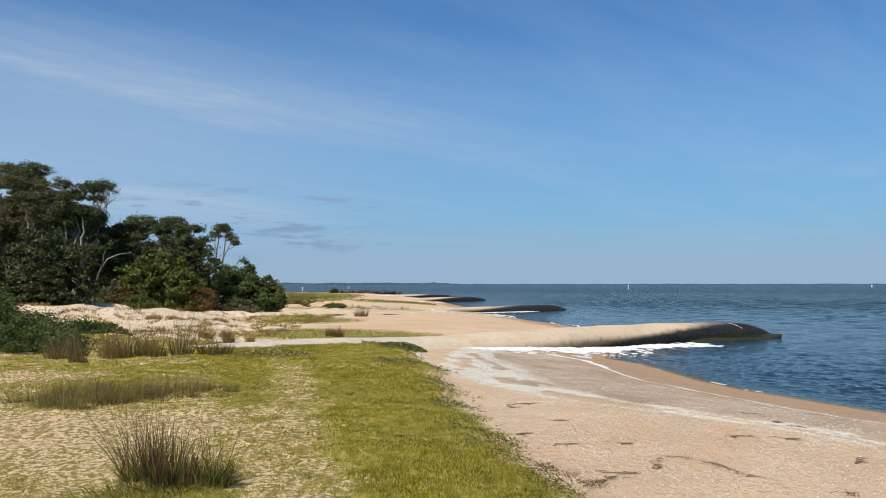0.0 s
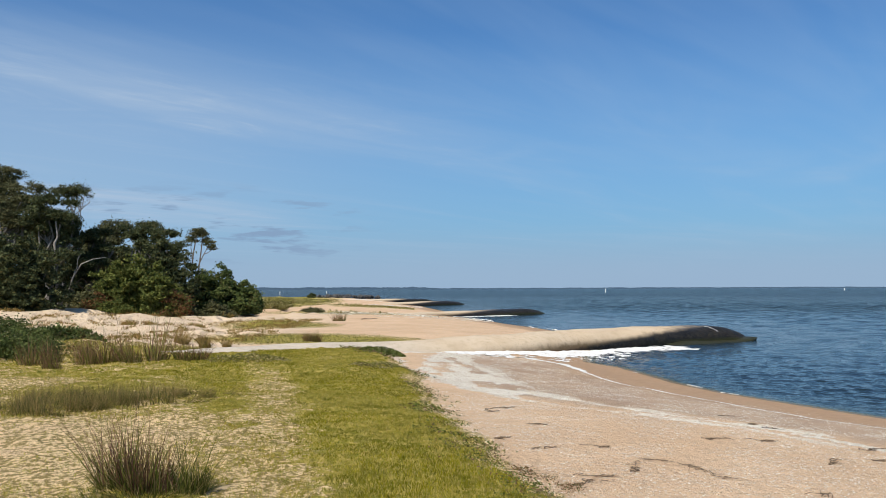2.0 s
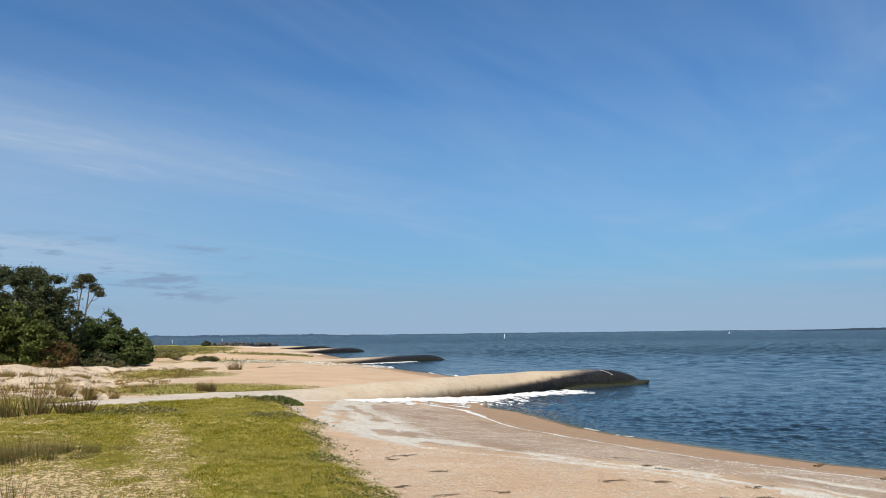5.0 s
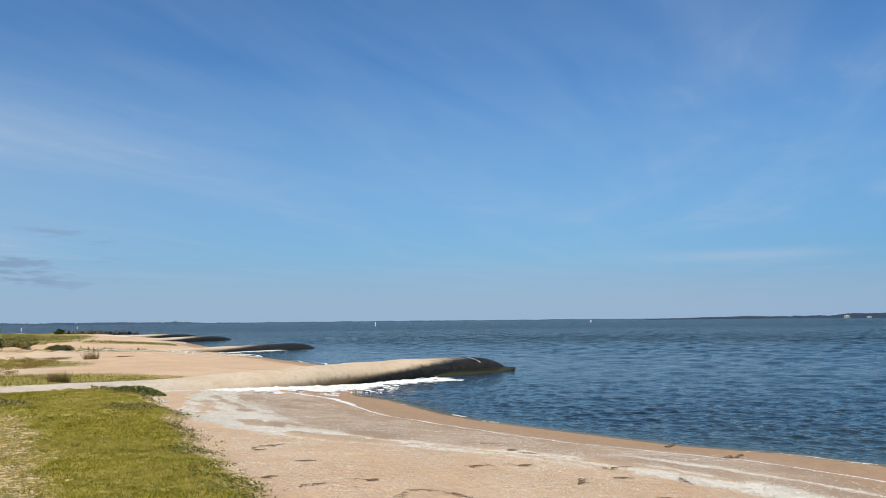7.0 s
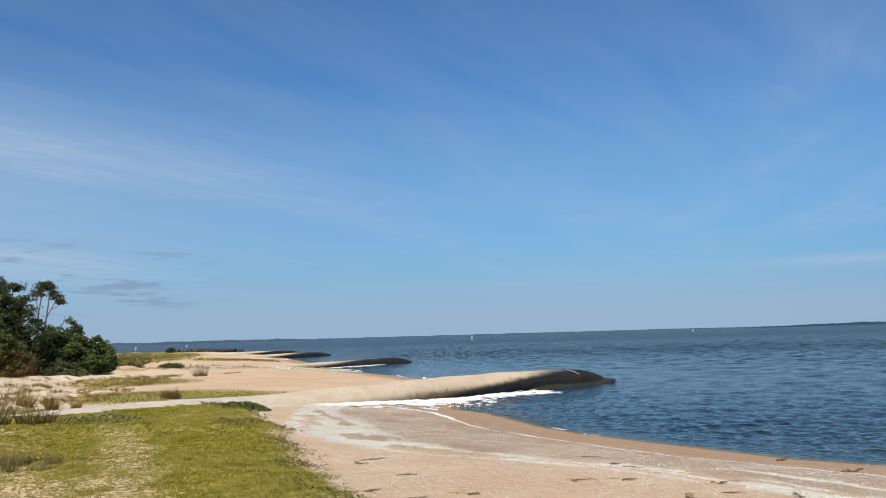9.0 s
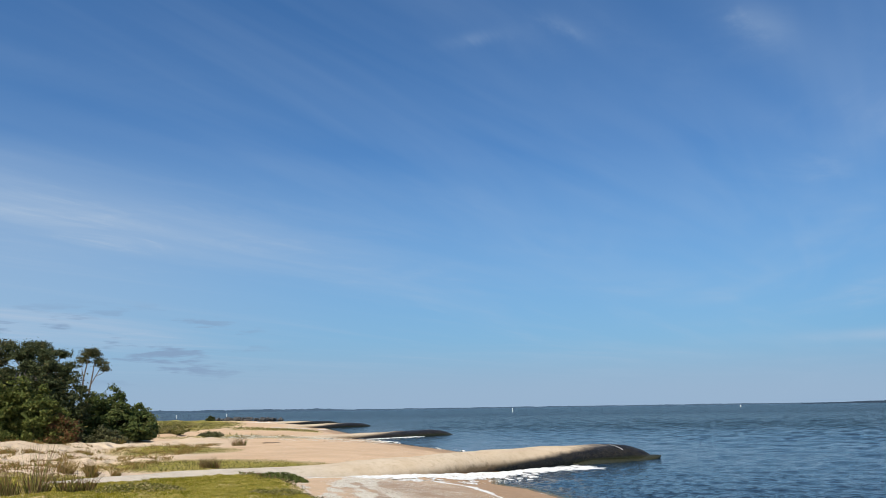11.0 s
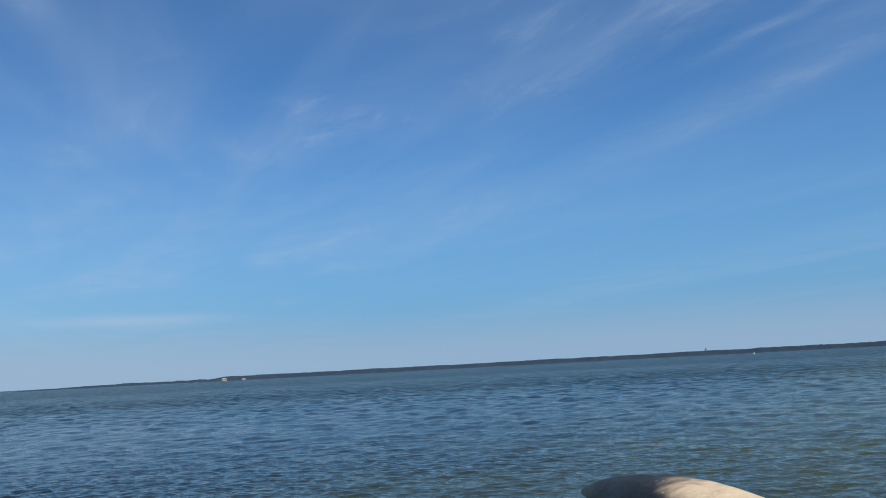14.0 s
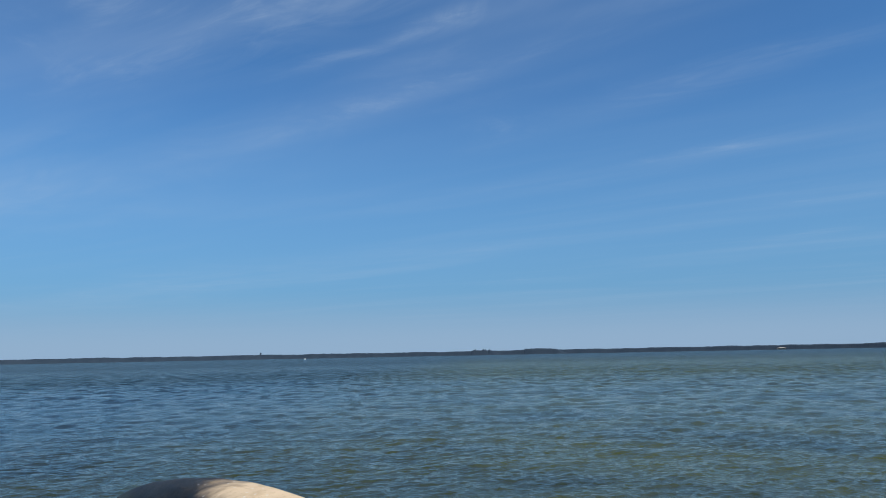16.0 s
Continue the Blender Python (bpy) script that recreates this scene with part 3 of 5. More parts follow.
for _i in range(72):
    _l = 0.15 * (7.0 / 0.15) ** (_i / 71) * (0.94 + 0.12 * rng.random())
    _d = radians(250 + 62 * rng.standard_normal())
    # wind chop: steepest about a hand's span to a pace long, gentle swell above that
    _s = 0.054 * math.exp(-(math.log(_l / 0.28) / 0.75) ** 2) + 0.032 * math.exp(-(math.log(_l / 1.5) / 0.80) ** 2) * (0.6 + 0.8 * rng.random())
    WAVES.append((2 * math.pi / _l, math.sin(_d), math.cos(_d), _s, rng.random() * 6.283, _l))


def build_water():
    az = np.radians(np.concatenate([np.arange(-180, -16, 5.0), np.arange(-14, 119, 0.18), np.arange(121, 180.1, 5.0)]))
    r = [5.0]
    while r[-1] < 1800:
        q = r[-1]
        r.append(q + (0.3 if q < 8 else max(0.07, min(q * q / 5600, 0.32 + max(0.0, q - 100) * 0.008))))
    r = np.array(r + [2400.0, 3400.0, 4950.0])
    A, R = np.meshgrid(az, r)
    x, y, rr = (R * np.sin(A)).ravel(), (R * np.cos(A)).ravel(), R.ravel()
    depth = -height(x, y)
    # lower waves in the shallows and in the lee of the point, stronger ones in the gusts
    fade = np.clip(depth / 0.5, 0.15, 1) * (0.8 + 0.4 * fbm(x * 0.06, y * 0.06, 3, 71))
    gap = np.repeat(np.gradient(r), len(az))
    bend = 2.0 * vnoise(x / 3, y / 3, 77) + 1.2 * vnoise(x / 1.1, y / 1.1, 78)
    z = np.zeros_like(x)
    open_water = step(depth, 0.7, 2.4)
    for k, sx, sy, slope, ph, lam in WAVES:
        s = np.sin(k * (x * sx + y * sy) + ph + bend)
        # crests sharper than troughs
        grown = 1.0 if lam < 0.8 else 0.25 + 0.75 * open_water
        z += slope / k * step(gap, lam / 2.2, lam / 3.5) * (s + 0.35 * s * s) * grown
    z *= fade
    me = np_mesh("water", np.stack([x, y, z], 1), grid_faces(len(az), len(r)), True)
    attribute(me, "depth", np.clip(depth, -1, 6))
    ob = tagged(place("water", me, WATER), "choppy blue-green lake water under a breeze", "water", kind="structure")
    ob.visible_shadow = False


build_water()


# ---- groynes of sand-filled fabric tubes ----
def smooth_line(points, steps=10):
    p = np.array(points, float)
    p = np.vstack([2 * p[0] - p[1], p, 2 * p[-1] - p[-2]])
    out = []
    for i in range(1, len(p) - 2):
        for t in np.linspace(0, 1, steps, endpoint=False):
            a, b, c, d = p[i - 1:i + 3]
            out.append(0.5 * (2 * b + (c - a) * t + (2 * a - 5 * b + 4 * c - d) * t * t + (3 * b - a - 3 * c + d) * t ** 3))
    out.append(p[-2])
    return np.array(out)


def tube_mesh(name, line, half_w, half_h, around, seed, taper=None, power=2.4, lump=0.05):
    """A sagging tube along a line of crest points."""
    n = len(line)
    tan = np.gradient(line[:, :2], axis=0)
    tan /= np.linalg.norm(tan, axis=1)[:, None] + 1e-9
    side = np.stack([tan[:, 1], -tan[:, 0]], 1)
    s = np.concatenate([[0], np.cumsum(np.linalg.norm(np.diff(line[:, :2], axis=0), axis=1))])
    th = np.linspace(0, 2 * math.pi, around, endpoint=False)
    cx = np.sign(np.cos(th)) * np.abs(np.cos(th)) ** (2 / power)
    cz = np.sign(np.sin(th)) * np.abs(np.sin(th)) ** (2 / power)
    k = np.ones(n) if taper is None else taper(s / s[-1])
    lumps = lump * (fbm(s[:, None] * 0.8 + 0 * th[None, :], (2 + np.cos(th))[None, :] * 1.2 + 0 * s[:, None], 3, seed) - 0.5) * 2
    w = half_w * k[:, None] + lumps
    hh = half_h * k[:, None] + lumps
    V = np.empty((n, around, 3))
    V[:, :, 0] = line[:, 0:1] + side[:, 0:1] * cx[None, :] * w
    V[:, :, 1] = line[:, 1:2] + side[:, 1:2] * cx[None, :] * w
    V[:, :, 2] = (line[:, 2:3] - half_h * k[:, None]) + cz[None, :] * hh
    idx = np.arange(n * around).reshape(n, around)
    a, b = idx[:-1], idx[1:]
    F = np.stack([a, np.roll(a, -1, 1), np.roll(b, -1, 1), b], -1).reshape(-1, 4)
    me = np_mesh(name, V.reshape(-1, 3), F, True)
    attribute(me, "sea_end", np.repeat(s / s[-1], around))
    return me, s


def groyne(points, half_w, half_h, label, seed, flap=None, apron=True, stain=0.0):
    line = smooth_line(points)
    base = thing("sand_tube_groyne", 0, 0, 0, label, "groyne", "row of shore groynes")
    me, s = tube_mesh("tube", line, half_w, half_h, 40, seed, lambda u: np.sqrt(np.clip(1 - (np.clip(u, 0.94, 1) - 0.94) ** 2 / 0.0037, 0.02, 1) * np.clip(1 - (0.04 - np.clip(u, 0, 0.04)) ** 2 / 0.00165, 0.02, 1)))
    if stain:
        v = np.repeat(s / s[-1], 40) + stain
        me.attributes["sea_end"].data.foreach_set("value", v.astype(np.float32))
    tube = place("tube", me, FABRIC, base)
    # the two seams sewn along the tube
    for sgn in (-1, 1):
        tan = np.gradient(line[:, :2], axis=0)
        tan /= np.linalg.norm(tan, axis=1)[:, None]
        seam = line.copy()
        seam[:, 0] += sgn * tan[:, 1] * half_w * 0.72
        seam[:, 1] -= sgn * tan[:, 0] * half_w * 0.72
        seam[:, 2] -= half_h * 0.27
        cut = seam[int(len(seam) * 0.07): int(len(seam) * 0.86)]
        me, _ = tube_mesh("seam", cut, 0.022, 0.02, 6, seed + 5, None, 2.0, 0.004)
        place("seam", me, FABRIC, tube)
    if apron:
        tail = line[int(len(line) * 0.72):int(len(line) * 0.965)].copy()
        tan = np.gradient(tail[:, :2], axis=0)
        tan /= np.linalg.norm(tan, axis=1)[:, None]
        tail[:, 0] += tan[:, 1] * half_w * 0.95
        tail[:, 1] -= tan[:, 0] * half_w * 0.95
        tail[:, 2] = 0.07 + 0.06 * np.linspace(0, 1, len(tail)) + 0.03 * np.sin(np.linspace(0, 9, len(tail)))
        me, _ = tube_mesh("scour_apron", tail, half_w * 0.62, 0.20, 20, seed + 9, lambda u: np.sqrt(np.clip(1 - (np.clip(u, 0.5, 1) - 0.5) ** 2 / 0.252, 0.02, 1) * np.clip(1 - (0.25 - np.clip(u, 0, 0.25)) ** 2 / 0.063, 0.02, 1)), 2.2, 0.05)
        me.attributes["sea_end"].data.foreach_set("value", np.full(len(me.vertices), 0.97, np.float32))
        place("scour_apron", me, FABRIC, base, "slimy green fabric apron at the water")
    if flap is not None:
        bm = bmesh.new()
        i = int(flap * (len(line) - 1))
        tan = line[i + 1] - line[i]
        t2 = Vector((tan[0], tan[1], 0)).normalized()
        sd = Vector((t2.y, -t2.x, 0))
        rows = []
        for j, u in enumerate(np.linspace(0.45, 0.86, 9)):
            ang = math.acos(min(1, u))
            c = Vector(line[i]) - Vector((0, 0, half_h)) + sd * half_w * u ** 0.83 * 1.03 + Vector((0, 0, half_h * math.sin(ang) ** 0.83 * 1.06)) + t2 * (0.9 * u)
            wd = 0.035 + 0.02 * math.sin(j * 1.7)
            rows.append([bm.verts.new(c + t2 * wd * q + Vector((0, 0, 0.015 * (1 - q * q)))) for q in (-1, 0, 1)])
        for a, b in zip(rows, rows[1:]):
            for q in range(2):
                bm.faces.new((a[q], a[q + 1], b[q + 1], b[q]))
        bmesh.ops.solidify(bm, geom=bm.faces[:], thickness=0.012)
        part("torn_flap", bm, TORN, tube, "torn strip of white fabric")
    return base


TUBE = [(-6.4, 20.4, 0.72), (-5.4, 21.1, 0.75), (-4.2, 22.3, 0.75), (-2.9, 23.3, 0.73), (-1.35, 24.5, 0.69), (1.2, 26.7, 0.68), (3.2, 28.5, 0.69), (5.6, 30.9, 0.70), (9.4, 33.6, 0.68), (12.2, 35.2, 0.64), (13.4, 35.7, 0.42), (14.4, 36.0, -0.02)]
groyne(TUBE, 1.05, 0.60, "long sand-filled fabric tube with a black weedy seaward end", 101, 0.786)
groyne([(3.45, -3.24, 0.56), (5.85, -1.24, 0.57), (8.15, 0.66, 0.52), (9.85, 2.06, 0.56), (11.05, 3.06, 0.61), (12.15, 3.96, 0.54), (13.35, 4.96, 0.34), (14.55, 5.96, -0.05)], 0.64, 0.48,
       "pale sand-filled fabric tube with a dark stained seaward end", 131, None, False, 0.11)
groyne([(-14, 54.5, 0.50), (-6, 59.5, 0.48), (-1, 63.3, 0.44), (4, 67.8, 0.46), (7.2, 70.6, 0.49), (9.4, 72.3, 0.43), (11.0, 73.5, -0.02)], 1.1, 0.5,
       "low sand-filled fabric tube, tan with a black weedy end", 151, None, False)
groyne([(-19, 93, 0.52), (-12, 98.5, 0.50), (-6, 104, 0.46), (-1, 109.5, 0.54), (2.5, 113, 0.58), (4.6, 115.2, 0.46), (6.0, 116.6, -0.02)], 1.25, 0.56,
       "low sand-filled fabric tube, tan with a black weedy end", 171, None, False)
groyne([(-22, 127, 0.6), (-14, 134.5, 0.58), (-7, 141, 0.56), (-2, 145.6, 0.50), (0.6, 148, 0.40), (2.4, 149.6, -0.02)], 1.2, 0.5,
       "distant sand-filled fabric tube, pale with a black end", 191, None, False)


# ---- foam ----
def foam_sheet(name, label, x0, x1, y0, y1, cell, mask, lift, seed, relief=0.03):
    xs, ys = np.arange(x0, x1, cell), np.arange(y0, y1, cell)
    X, Y = np.meshgrid(xs, ys)
    x, y = X.ravel(), Y.ravel()
    x = x + cell * 0.4 * (vnoise(x * 31, y * 31, seed) - 0.5)
    y = y + cell * 0.4 * (vnoise(x * 29, y * 37, seed + 1) - 0.5)
    m = mask(x, y)
    z = np.maximum(height(x, y), 0.0) + lift * (m > 0.55) + relief * np.clip(m - 0.5, 0, 0.4) * fbm(x * 7, y * 7, 3, seed + 2)
    F = grid_faces(len(xs), len(ys))
    F = F[m[F].min(axis=1) > 0.5]
    used = np.unique(F)
    back = np.full(len(x), -1)
    back[used] = np.arange(len(used))
    me = np_mesh(name, np.stack([x, y, z], 1)[used], back[F], True)
    return tagged(place(name, me, FOAM), label, "foam", kind="stuff")


def tube_side(x, y):
    """Along and across the near tube, metres; across is positive towards the camera's side."""
    ux, uy = 0.80, 0.60
    dx, dy = x - 1.2, y - 26.7
    return dx * ux + dy * uy, dx * uy - dy * ux


def wash(x, y):
    u, v = tube_side(x, y)
    n = fbm(x * 0.9, y * 0.9, 3, 201)
    ragged = fbm(x * 4.2, y * 4.2, 5, 203)
    lace = np.abs(fbm(x * 2.1, y * 2.1, 4, 207) - 0.5)
    # surf churned up along the tube
    churn = step(v, 0.5, 0.75) * step(v, 2.2 + 1.5 * step(u, 0.5, 3.0) + 3.5 * (n - 0.5), 1.5) * step(u, -3.0, -0.8) * step(u, 12.2, 8.5) * (0.08 + 0.3 * n + 1.05 * ragged)
    # thin lace of spent foam on the wet sand and the shallows
    spent = step(v, 0.4, 0.8) * step(v, 5.0, 2.6) * step(u - 0.4 * v, -3.2, -1.4) * step(u, 9.0, 4.0) * step(lace + 0.025 * v - 0.25 * (ragged - 0.4), 0.15, 0.07) * 0.75
    return np.maximum(churn, spent)


def swash(x, y):
    fx = np.interp(y, *FOAM_LINE)
    n = fbm(x * 0.9 + 5, y * 0.9, 3, 211)
    w = 0.065 + 0.05 * n + 0.22 * step(y, 19.5, 23.5) * n
    ragged = fbm(x * 9, y * 9, 3, 213)
    return step(np.abs(x - fx - 0.25 * (n - 0.5)), w * 1.5, w * 0.4) * (0.45 + 0.5 * ragged) * step(fbm(y * 0.6, x * 0.2, 2, 219), 0.12, 0.24)


def lap(x, y):
    d = inland(x, y)
    n = fbm(x * 0.9, y * 0.9, 3, 221)
    ragged = fbm(x * 7, y * 7, 3, 223)
    return step(np.abs(d + 0.05 - 0.5 * (n - 0.5)), 0.13, 0.03) * step(fbm(x * 0.32, y * 0.32, 2, 227), 0.46, 0.55) * (0.42 + 0.5 * ragged) * step(fbm(x * 1.5, y * 1.5, 2, 229), 0.44, 0.54)


def far_wash(x, y):
    d = inland(x, y)
    n = fbm(x * 0.6, y * 0.6, 4, 231)
    return step(np.abs(d + 0.2 - 1.5 * (n - 0.5)), 0.45, 0.1) * (0.15 + 0.6 * n + 0.3 * fbm(x * 3, y * 3, 2, 233)) * step(fbm(x * 0.3, y * 0.3, 2, 237), 0.4, 0.55)


def wash_two(x, y):
    dx, dy = x - 4, y - 67.8
    u, v = dx * 0.75 + dy * 0.66, dx * 0.66 - dy * 0.75
    n = fbm(x * 0.9, y * 0.9, 4, 241)
    return step(v, 0.6, 0.9) * step(v, 3.2, 1.4) * step(u, -5, -2) * step(u, 5, 3) * (0.16 + 0.5 * n + 0.8 * fbm(x * 3, y * 3, 4, 243))


foam_sheet("sea_foam", "white churned foam against the fabric tube", -1, 14, 22, 36, 0.035, wash, 0.008, 205, 0.14)
foam_sheet("swash_line", "thin white line of foam and shell left on wet sand", 2.5, 10.5, 6, 25, 0.035, swash, 0.003, 215, 0.004)
foam_sheet("lapping_foam", "small white foam where ripples lap the sand", 4, 11.5, 4, 26, 0.04, lap, 0.008, 225, 0.02)
foam_sheet("sea_foam", "broken foam along the far waterline", 1, 9, 44, 66, 0.12, far_wash, 0.04, 235)
foam_sheet("sea_foam", "white foam against the second fabric tube", 0, 12, 60, 74, 0.10, wash_two, 0.03, 245)


# ---- shell grit ----
def scatter(n, x0, x1, y0, y1, density, seed):
    g = np.random.default_rng(seed)
    x, y = g.uniform(x0, x1, n), g.uniform(y0, y1, n)
    keep = g.random(n) < density(x, y)
    return x[keep], y[keep], g


def build_shells(tries, x0, x1, y0, y1, seed, small, large, label):
    x, y, g = scatter(tries, x0, x1, y0, y1, lambda a, b: shells(a, b) ** 0.8 * np.clip(9 / np.hypot(a, b), 0.25, 1) ** 0.8 * 0.8, seed)
    n = len(x)
    size = g.uniform(small, large, n) * (1 + 0.05 * np.hypot(x, y))
    V = np.empty((n, 4, 3))
    turn = g.uniform(0, 6.28, n)
    tilt = g.normal(0, 0.16, (n, 2))
    for i in range(4):
        a = turn + i * 2 * math.pi / 4
        r = size * g.uniform(0.6, 1.2, n)
        V[:, i, 0], V[:, i, 1] = x + r * np.cos(a), y + r * np.sin(a)
        V[:, i, 2] = r * (np.cos(a) * tilt[:, 0] + np.sin(a) * tilt[:, 1])
    V[:, :, 2] += (height(x, y) + size * 0.35)[:, None]
    F = np.arange(n * 4).reshape(n, 4)
    me = np_mesh("shell_grit", V.reshape(-1, 3), F)
    tagged(place("shell_grit", me, SHELL), label, "shells", kind="stuff")


build_shells(1500000, 0, 10, 5.0, 25, 301, 0.003, 0.0075, "white broken shell washed into bands on the sand")
build_shells(60000, -9, 6, 50, 64, 303, 0.010, 0.020, "long white drift of shell on the far sand")


# ---- grass ----
def blade_mesh(name, x, y, z, hgt, width, lean, g, curve=0.4):
    """Narrow bent blades: a quad and a tip each."""
    n = len(x)
    turn = g.uniform(0, 2 * math.pi, n)
    if lean.ndim == 1:
        lx, ly = lean * np.cos(turn), lean * np.sin(turn)
    else:
        lx, ly = lean[:, 0], lean[:, 1]
    ft = g.uniform(0, 2 * math.pi, n)
    wx, wy = np.cos(ft) * width / 2, np.sin(ft) * width / 2
    V = np.empty((n, 5, 3))
    for i, (s, q) in enumerate(((-1, 0), (1, 0), (0.75, 0.5), (-0.75, 0.5), (0, 1))):
        bend = q + curve * q * q
        V[:, i, 0] = x + s * wx + lx * hgt * bend
        V[:, i, 1] = y + s * wy + ly * hgt * bend
        V[:, i, 2] = z + hgt * q * (1 - 0.12 * q * np.hypot(lx, ly))
    b = np.arange(n)[:, None] * 5
    T = np.concatenate([b + np.array([[0, 1, 2]]), b + np.array([[0, 2, 3]]), b + np.array([[3, 2, 4]])])
    return np_mesh(name, V.reshape(-1, 3), T)


def turf_mesh(name, x, y, z, hgt, width, lean, g):
    """One narrow triangle a blade."""
    n = len(x)
    turn, ft = g.uniform(0, 2 * math.pi, n), g.uniform(0, 2 * math.pi, n)
    V = np.empty((n, 3, 3))
    for i, s in enumerate((-1, 1)):
        V[:, i, 0], V[:, i, 1], V[:, i, 2] = x + s * np.cos(ft) * width / 2, y + s * np.sin(ft) * width / 2, z
    V[:, 2, 0], V[:, 2, 1], V[:, 2, 2] = x + lean * hgt * np.cos(turn), y + lean * hgt * np.sin(turn), z + hgt
    return np_mesh(name, V.reshape(-1, 3), np.arange(n * 3).reshape(n, 3))


def build_lawn():
    def dens(x, y):
        t = turf(x, y)
        tuft = step(fbm(x * 5.5, y * 5.5, 3, 312), 0.36, 0.58)
        return t ** 1.2 * (tuft + (1 - tuft) * step(t, 0.45, 0.9)) * np.clip(7 / np.hypot(x, y), 0, 1) ** 1.2
    x, y, g = scatter(1700000, -11, 1.8, 4.6, 24, dens, 311)
    r = np.hypot(x, y)
    n = len(x)
    hgt = g.uniform(0.012, 0.040, n) * (0.5 + 1.0 * fbm(x * 1.3, y * 1.3, 3, 313))
    me = turf_mesh("grass", x, y, height(x, y) - 0.004, hgt, g.uniform(0.004, 0.008, n) * (0.5 + r / 9), g.uniform(0.1, 1.0, n), g)
    tagged(place("grass", me, GRASS), "short green grass on sand", "grass", kind="stuff")

    def dry(x, y):
        t = turf(x, y)
        return step(t, 0.08, 0.34) * (1 - 0.6 * t) * np.clip(7 / np.hypot(x, y), 0, 1) ** 1.2 * step(fbm(x * 4, y * 4, 3, 315), 0.3, 0.6)
    x, y, g = scatter(700000, -11, 1.5, 4.6, 23, dry, 316)
    n = len(x)
    me = turf_mesh("dry_grass", x, y, height(x, y) - 0.004, g.uniform(0.01, 0.035, n), g.uniform(0.004, 0.007, n) * (0.5 + np.hypot(x, y) / 9), g.uniform(0.4, 1.6, n), g)
    tagged(place("dry_grass", me, STRAW), "thin straw-coloured grass lying over sand", "grass", kind="stuff")
    x, y, g = scatter(90000, -12, 1, 24, 62, lambda a, b: turf(a, b) * 0.8, 317)
    n = len(x)
    me = blade_mesh("grass", x, y, height(x, y) - 0.01, g.uniform(0.025, 0.07, n), g.uniform(0.02, 0.04, n), g.uniform(0.1, 0.8, n), g)
    tagged(place("grass", me, SCRUB), "patches of green grass on the dune sand", "grass", kind="stuff")
    x, y, g = scatter(50000, -26, 0, 60, 130, lambda a, b: turf(a, b) * 0.9, 319)
    n = len(x)
    me = blade_mesh("grass", x, y, height(x, y) - 0.01, g.uniform(0.08, 0.24, n), g.uniform(0.05, 0.10, n), g.uniform(0.2, 1.0, n), g)
    tagged(place("grass", me, SCRUB), "rough yellow-green grass along the far shore", "grass", kind="stuff")


build_lawn()


def leaf_cloud(name, C, size, g, flat=0.3):
    """Small pointed leaves, one about each centre."""
    n = len(C)
    d = g.normal(size=(n, 3))
    d[:, 2] *= 1 - flat
    d /= np.linalg.norm(d, axis=1)[:, None]
    e = np.cross(d, g.normal(size=(n, 3)))
    e /= np.linalg.norm(e, axis=1)[:, None]
    s = (size * g.uniform(0.6, 1.3, n))[:, None]
    V = np.empty((n, 3, 3))
    V[:, 0], V[:, 1], V[:, 2] = C + d * s * 1.1, C - d * s * 0.8 + e * s * 0.62, C - d * s * 0.8 - e * s * 0.62
    return np_mesh(name, V.reshape(-1, 3), np.arange(n * 3).reshape(n, 3))


def build_weeds():
    """Creeping plants that hang over the edge of the turf."""
    def dens(x, y):
        li = lawn_in(x, y)
        return 0.5 * step(np.abs(li - 0.12), 0.55, 0.1) * step(fbm(x * 1.5, y * 1.5, 3, 323), 0.46, 0.66) * np.clip(8 / np.hypot(x, y), 0, 1)
    x, y, g = scatter(420000, -3, 2.8, 5, 24, dens, 321)
    C = np.stack([x, y, height(x, y) + g.uniform(0.005, 0.08, len(x)) * fbm(x * 2.5, y * 2.5, 2, 327) * 1.6], 1)
    me = leaf_cloud("creeping_weed", C, 0.007 + 0.0007 * np.hypot(x, y), g, 0.5)
    tagged(place("creeping_weed", me, WEED), "dark creeping weed along the broken turf edge", "plants", kind="stuff")
    for cx, cy, rx, ry, hh, k in ((-1.0, 21.6, 0.60, 0.5, 0.20, 1700), (-0.9, 17.2, 0.6, 0.5, 0.08, 700), (-3.6, 17.4, 0.9, 0.5, 0.16, 1100)):
        a, q = g.uniform(0, 6.28, k), np.sqrt(g.random(k))
        px, py = cx + rx * q * np.cos(a), cy + ry * q * np.sin(a)
        C = np.stack([px, py, height(px, py) + hh * (1 - q * q) * g.random(k) ** 0.5 + 0.01], 1)
        me = leaf_cloud("low_plant", C, np.full(k, 0.028), g, 0.3)
        ob = place("low_plant", me, FRESH if cy > 18 else SCRUB)
        tagged(ob, "low mat of dark green leaves beside the fabric tube" if cy > 18 else "low mat of dark green leaves in the turf", "plant", "mat plants")


build_weeds()


def build_runners():
    """Reddish creeping stems run out from the turf over the sand."""
    g = np.random.default_rng(331)
    k = 2400
    t = g.random(k)
    px = 0.48 + 0.85 * t + g.normal(0, 0.06, k) + 0.10 * np.sin(t * 17)
    py = 8.8 - 1.85 * t + g.normal(0, 0.09, k)
    keep = fbm(px * 3, py * 3, 3, 333) > 0.49
    px, py = px[keep], py[keep]
    C = np.stack([px, py, height(px, py) + 0.004 + 0.03 * g.random(len(px)) ** 2], 1)
    me = leaf_cloud("creeping_runner", C, np.full(len(px), 0.008), g, 0.6)
    tagged(place("creeping_runner", me, RUST), "reddish creeping runners reaching from turf onto sand", "plants", kind="stuff")


build_runners()


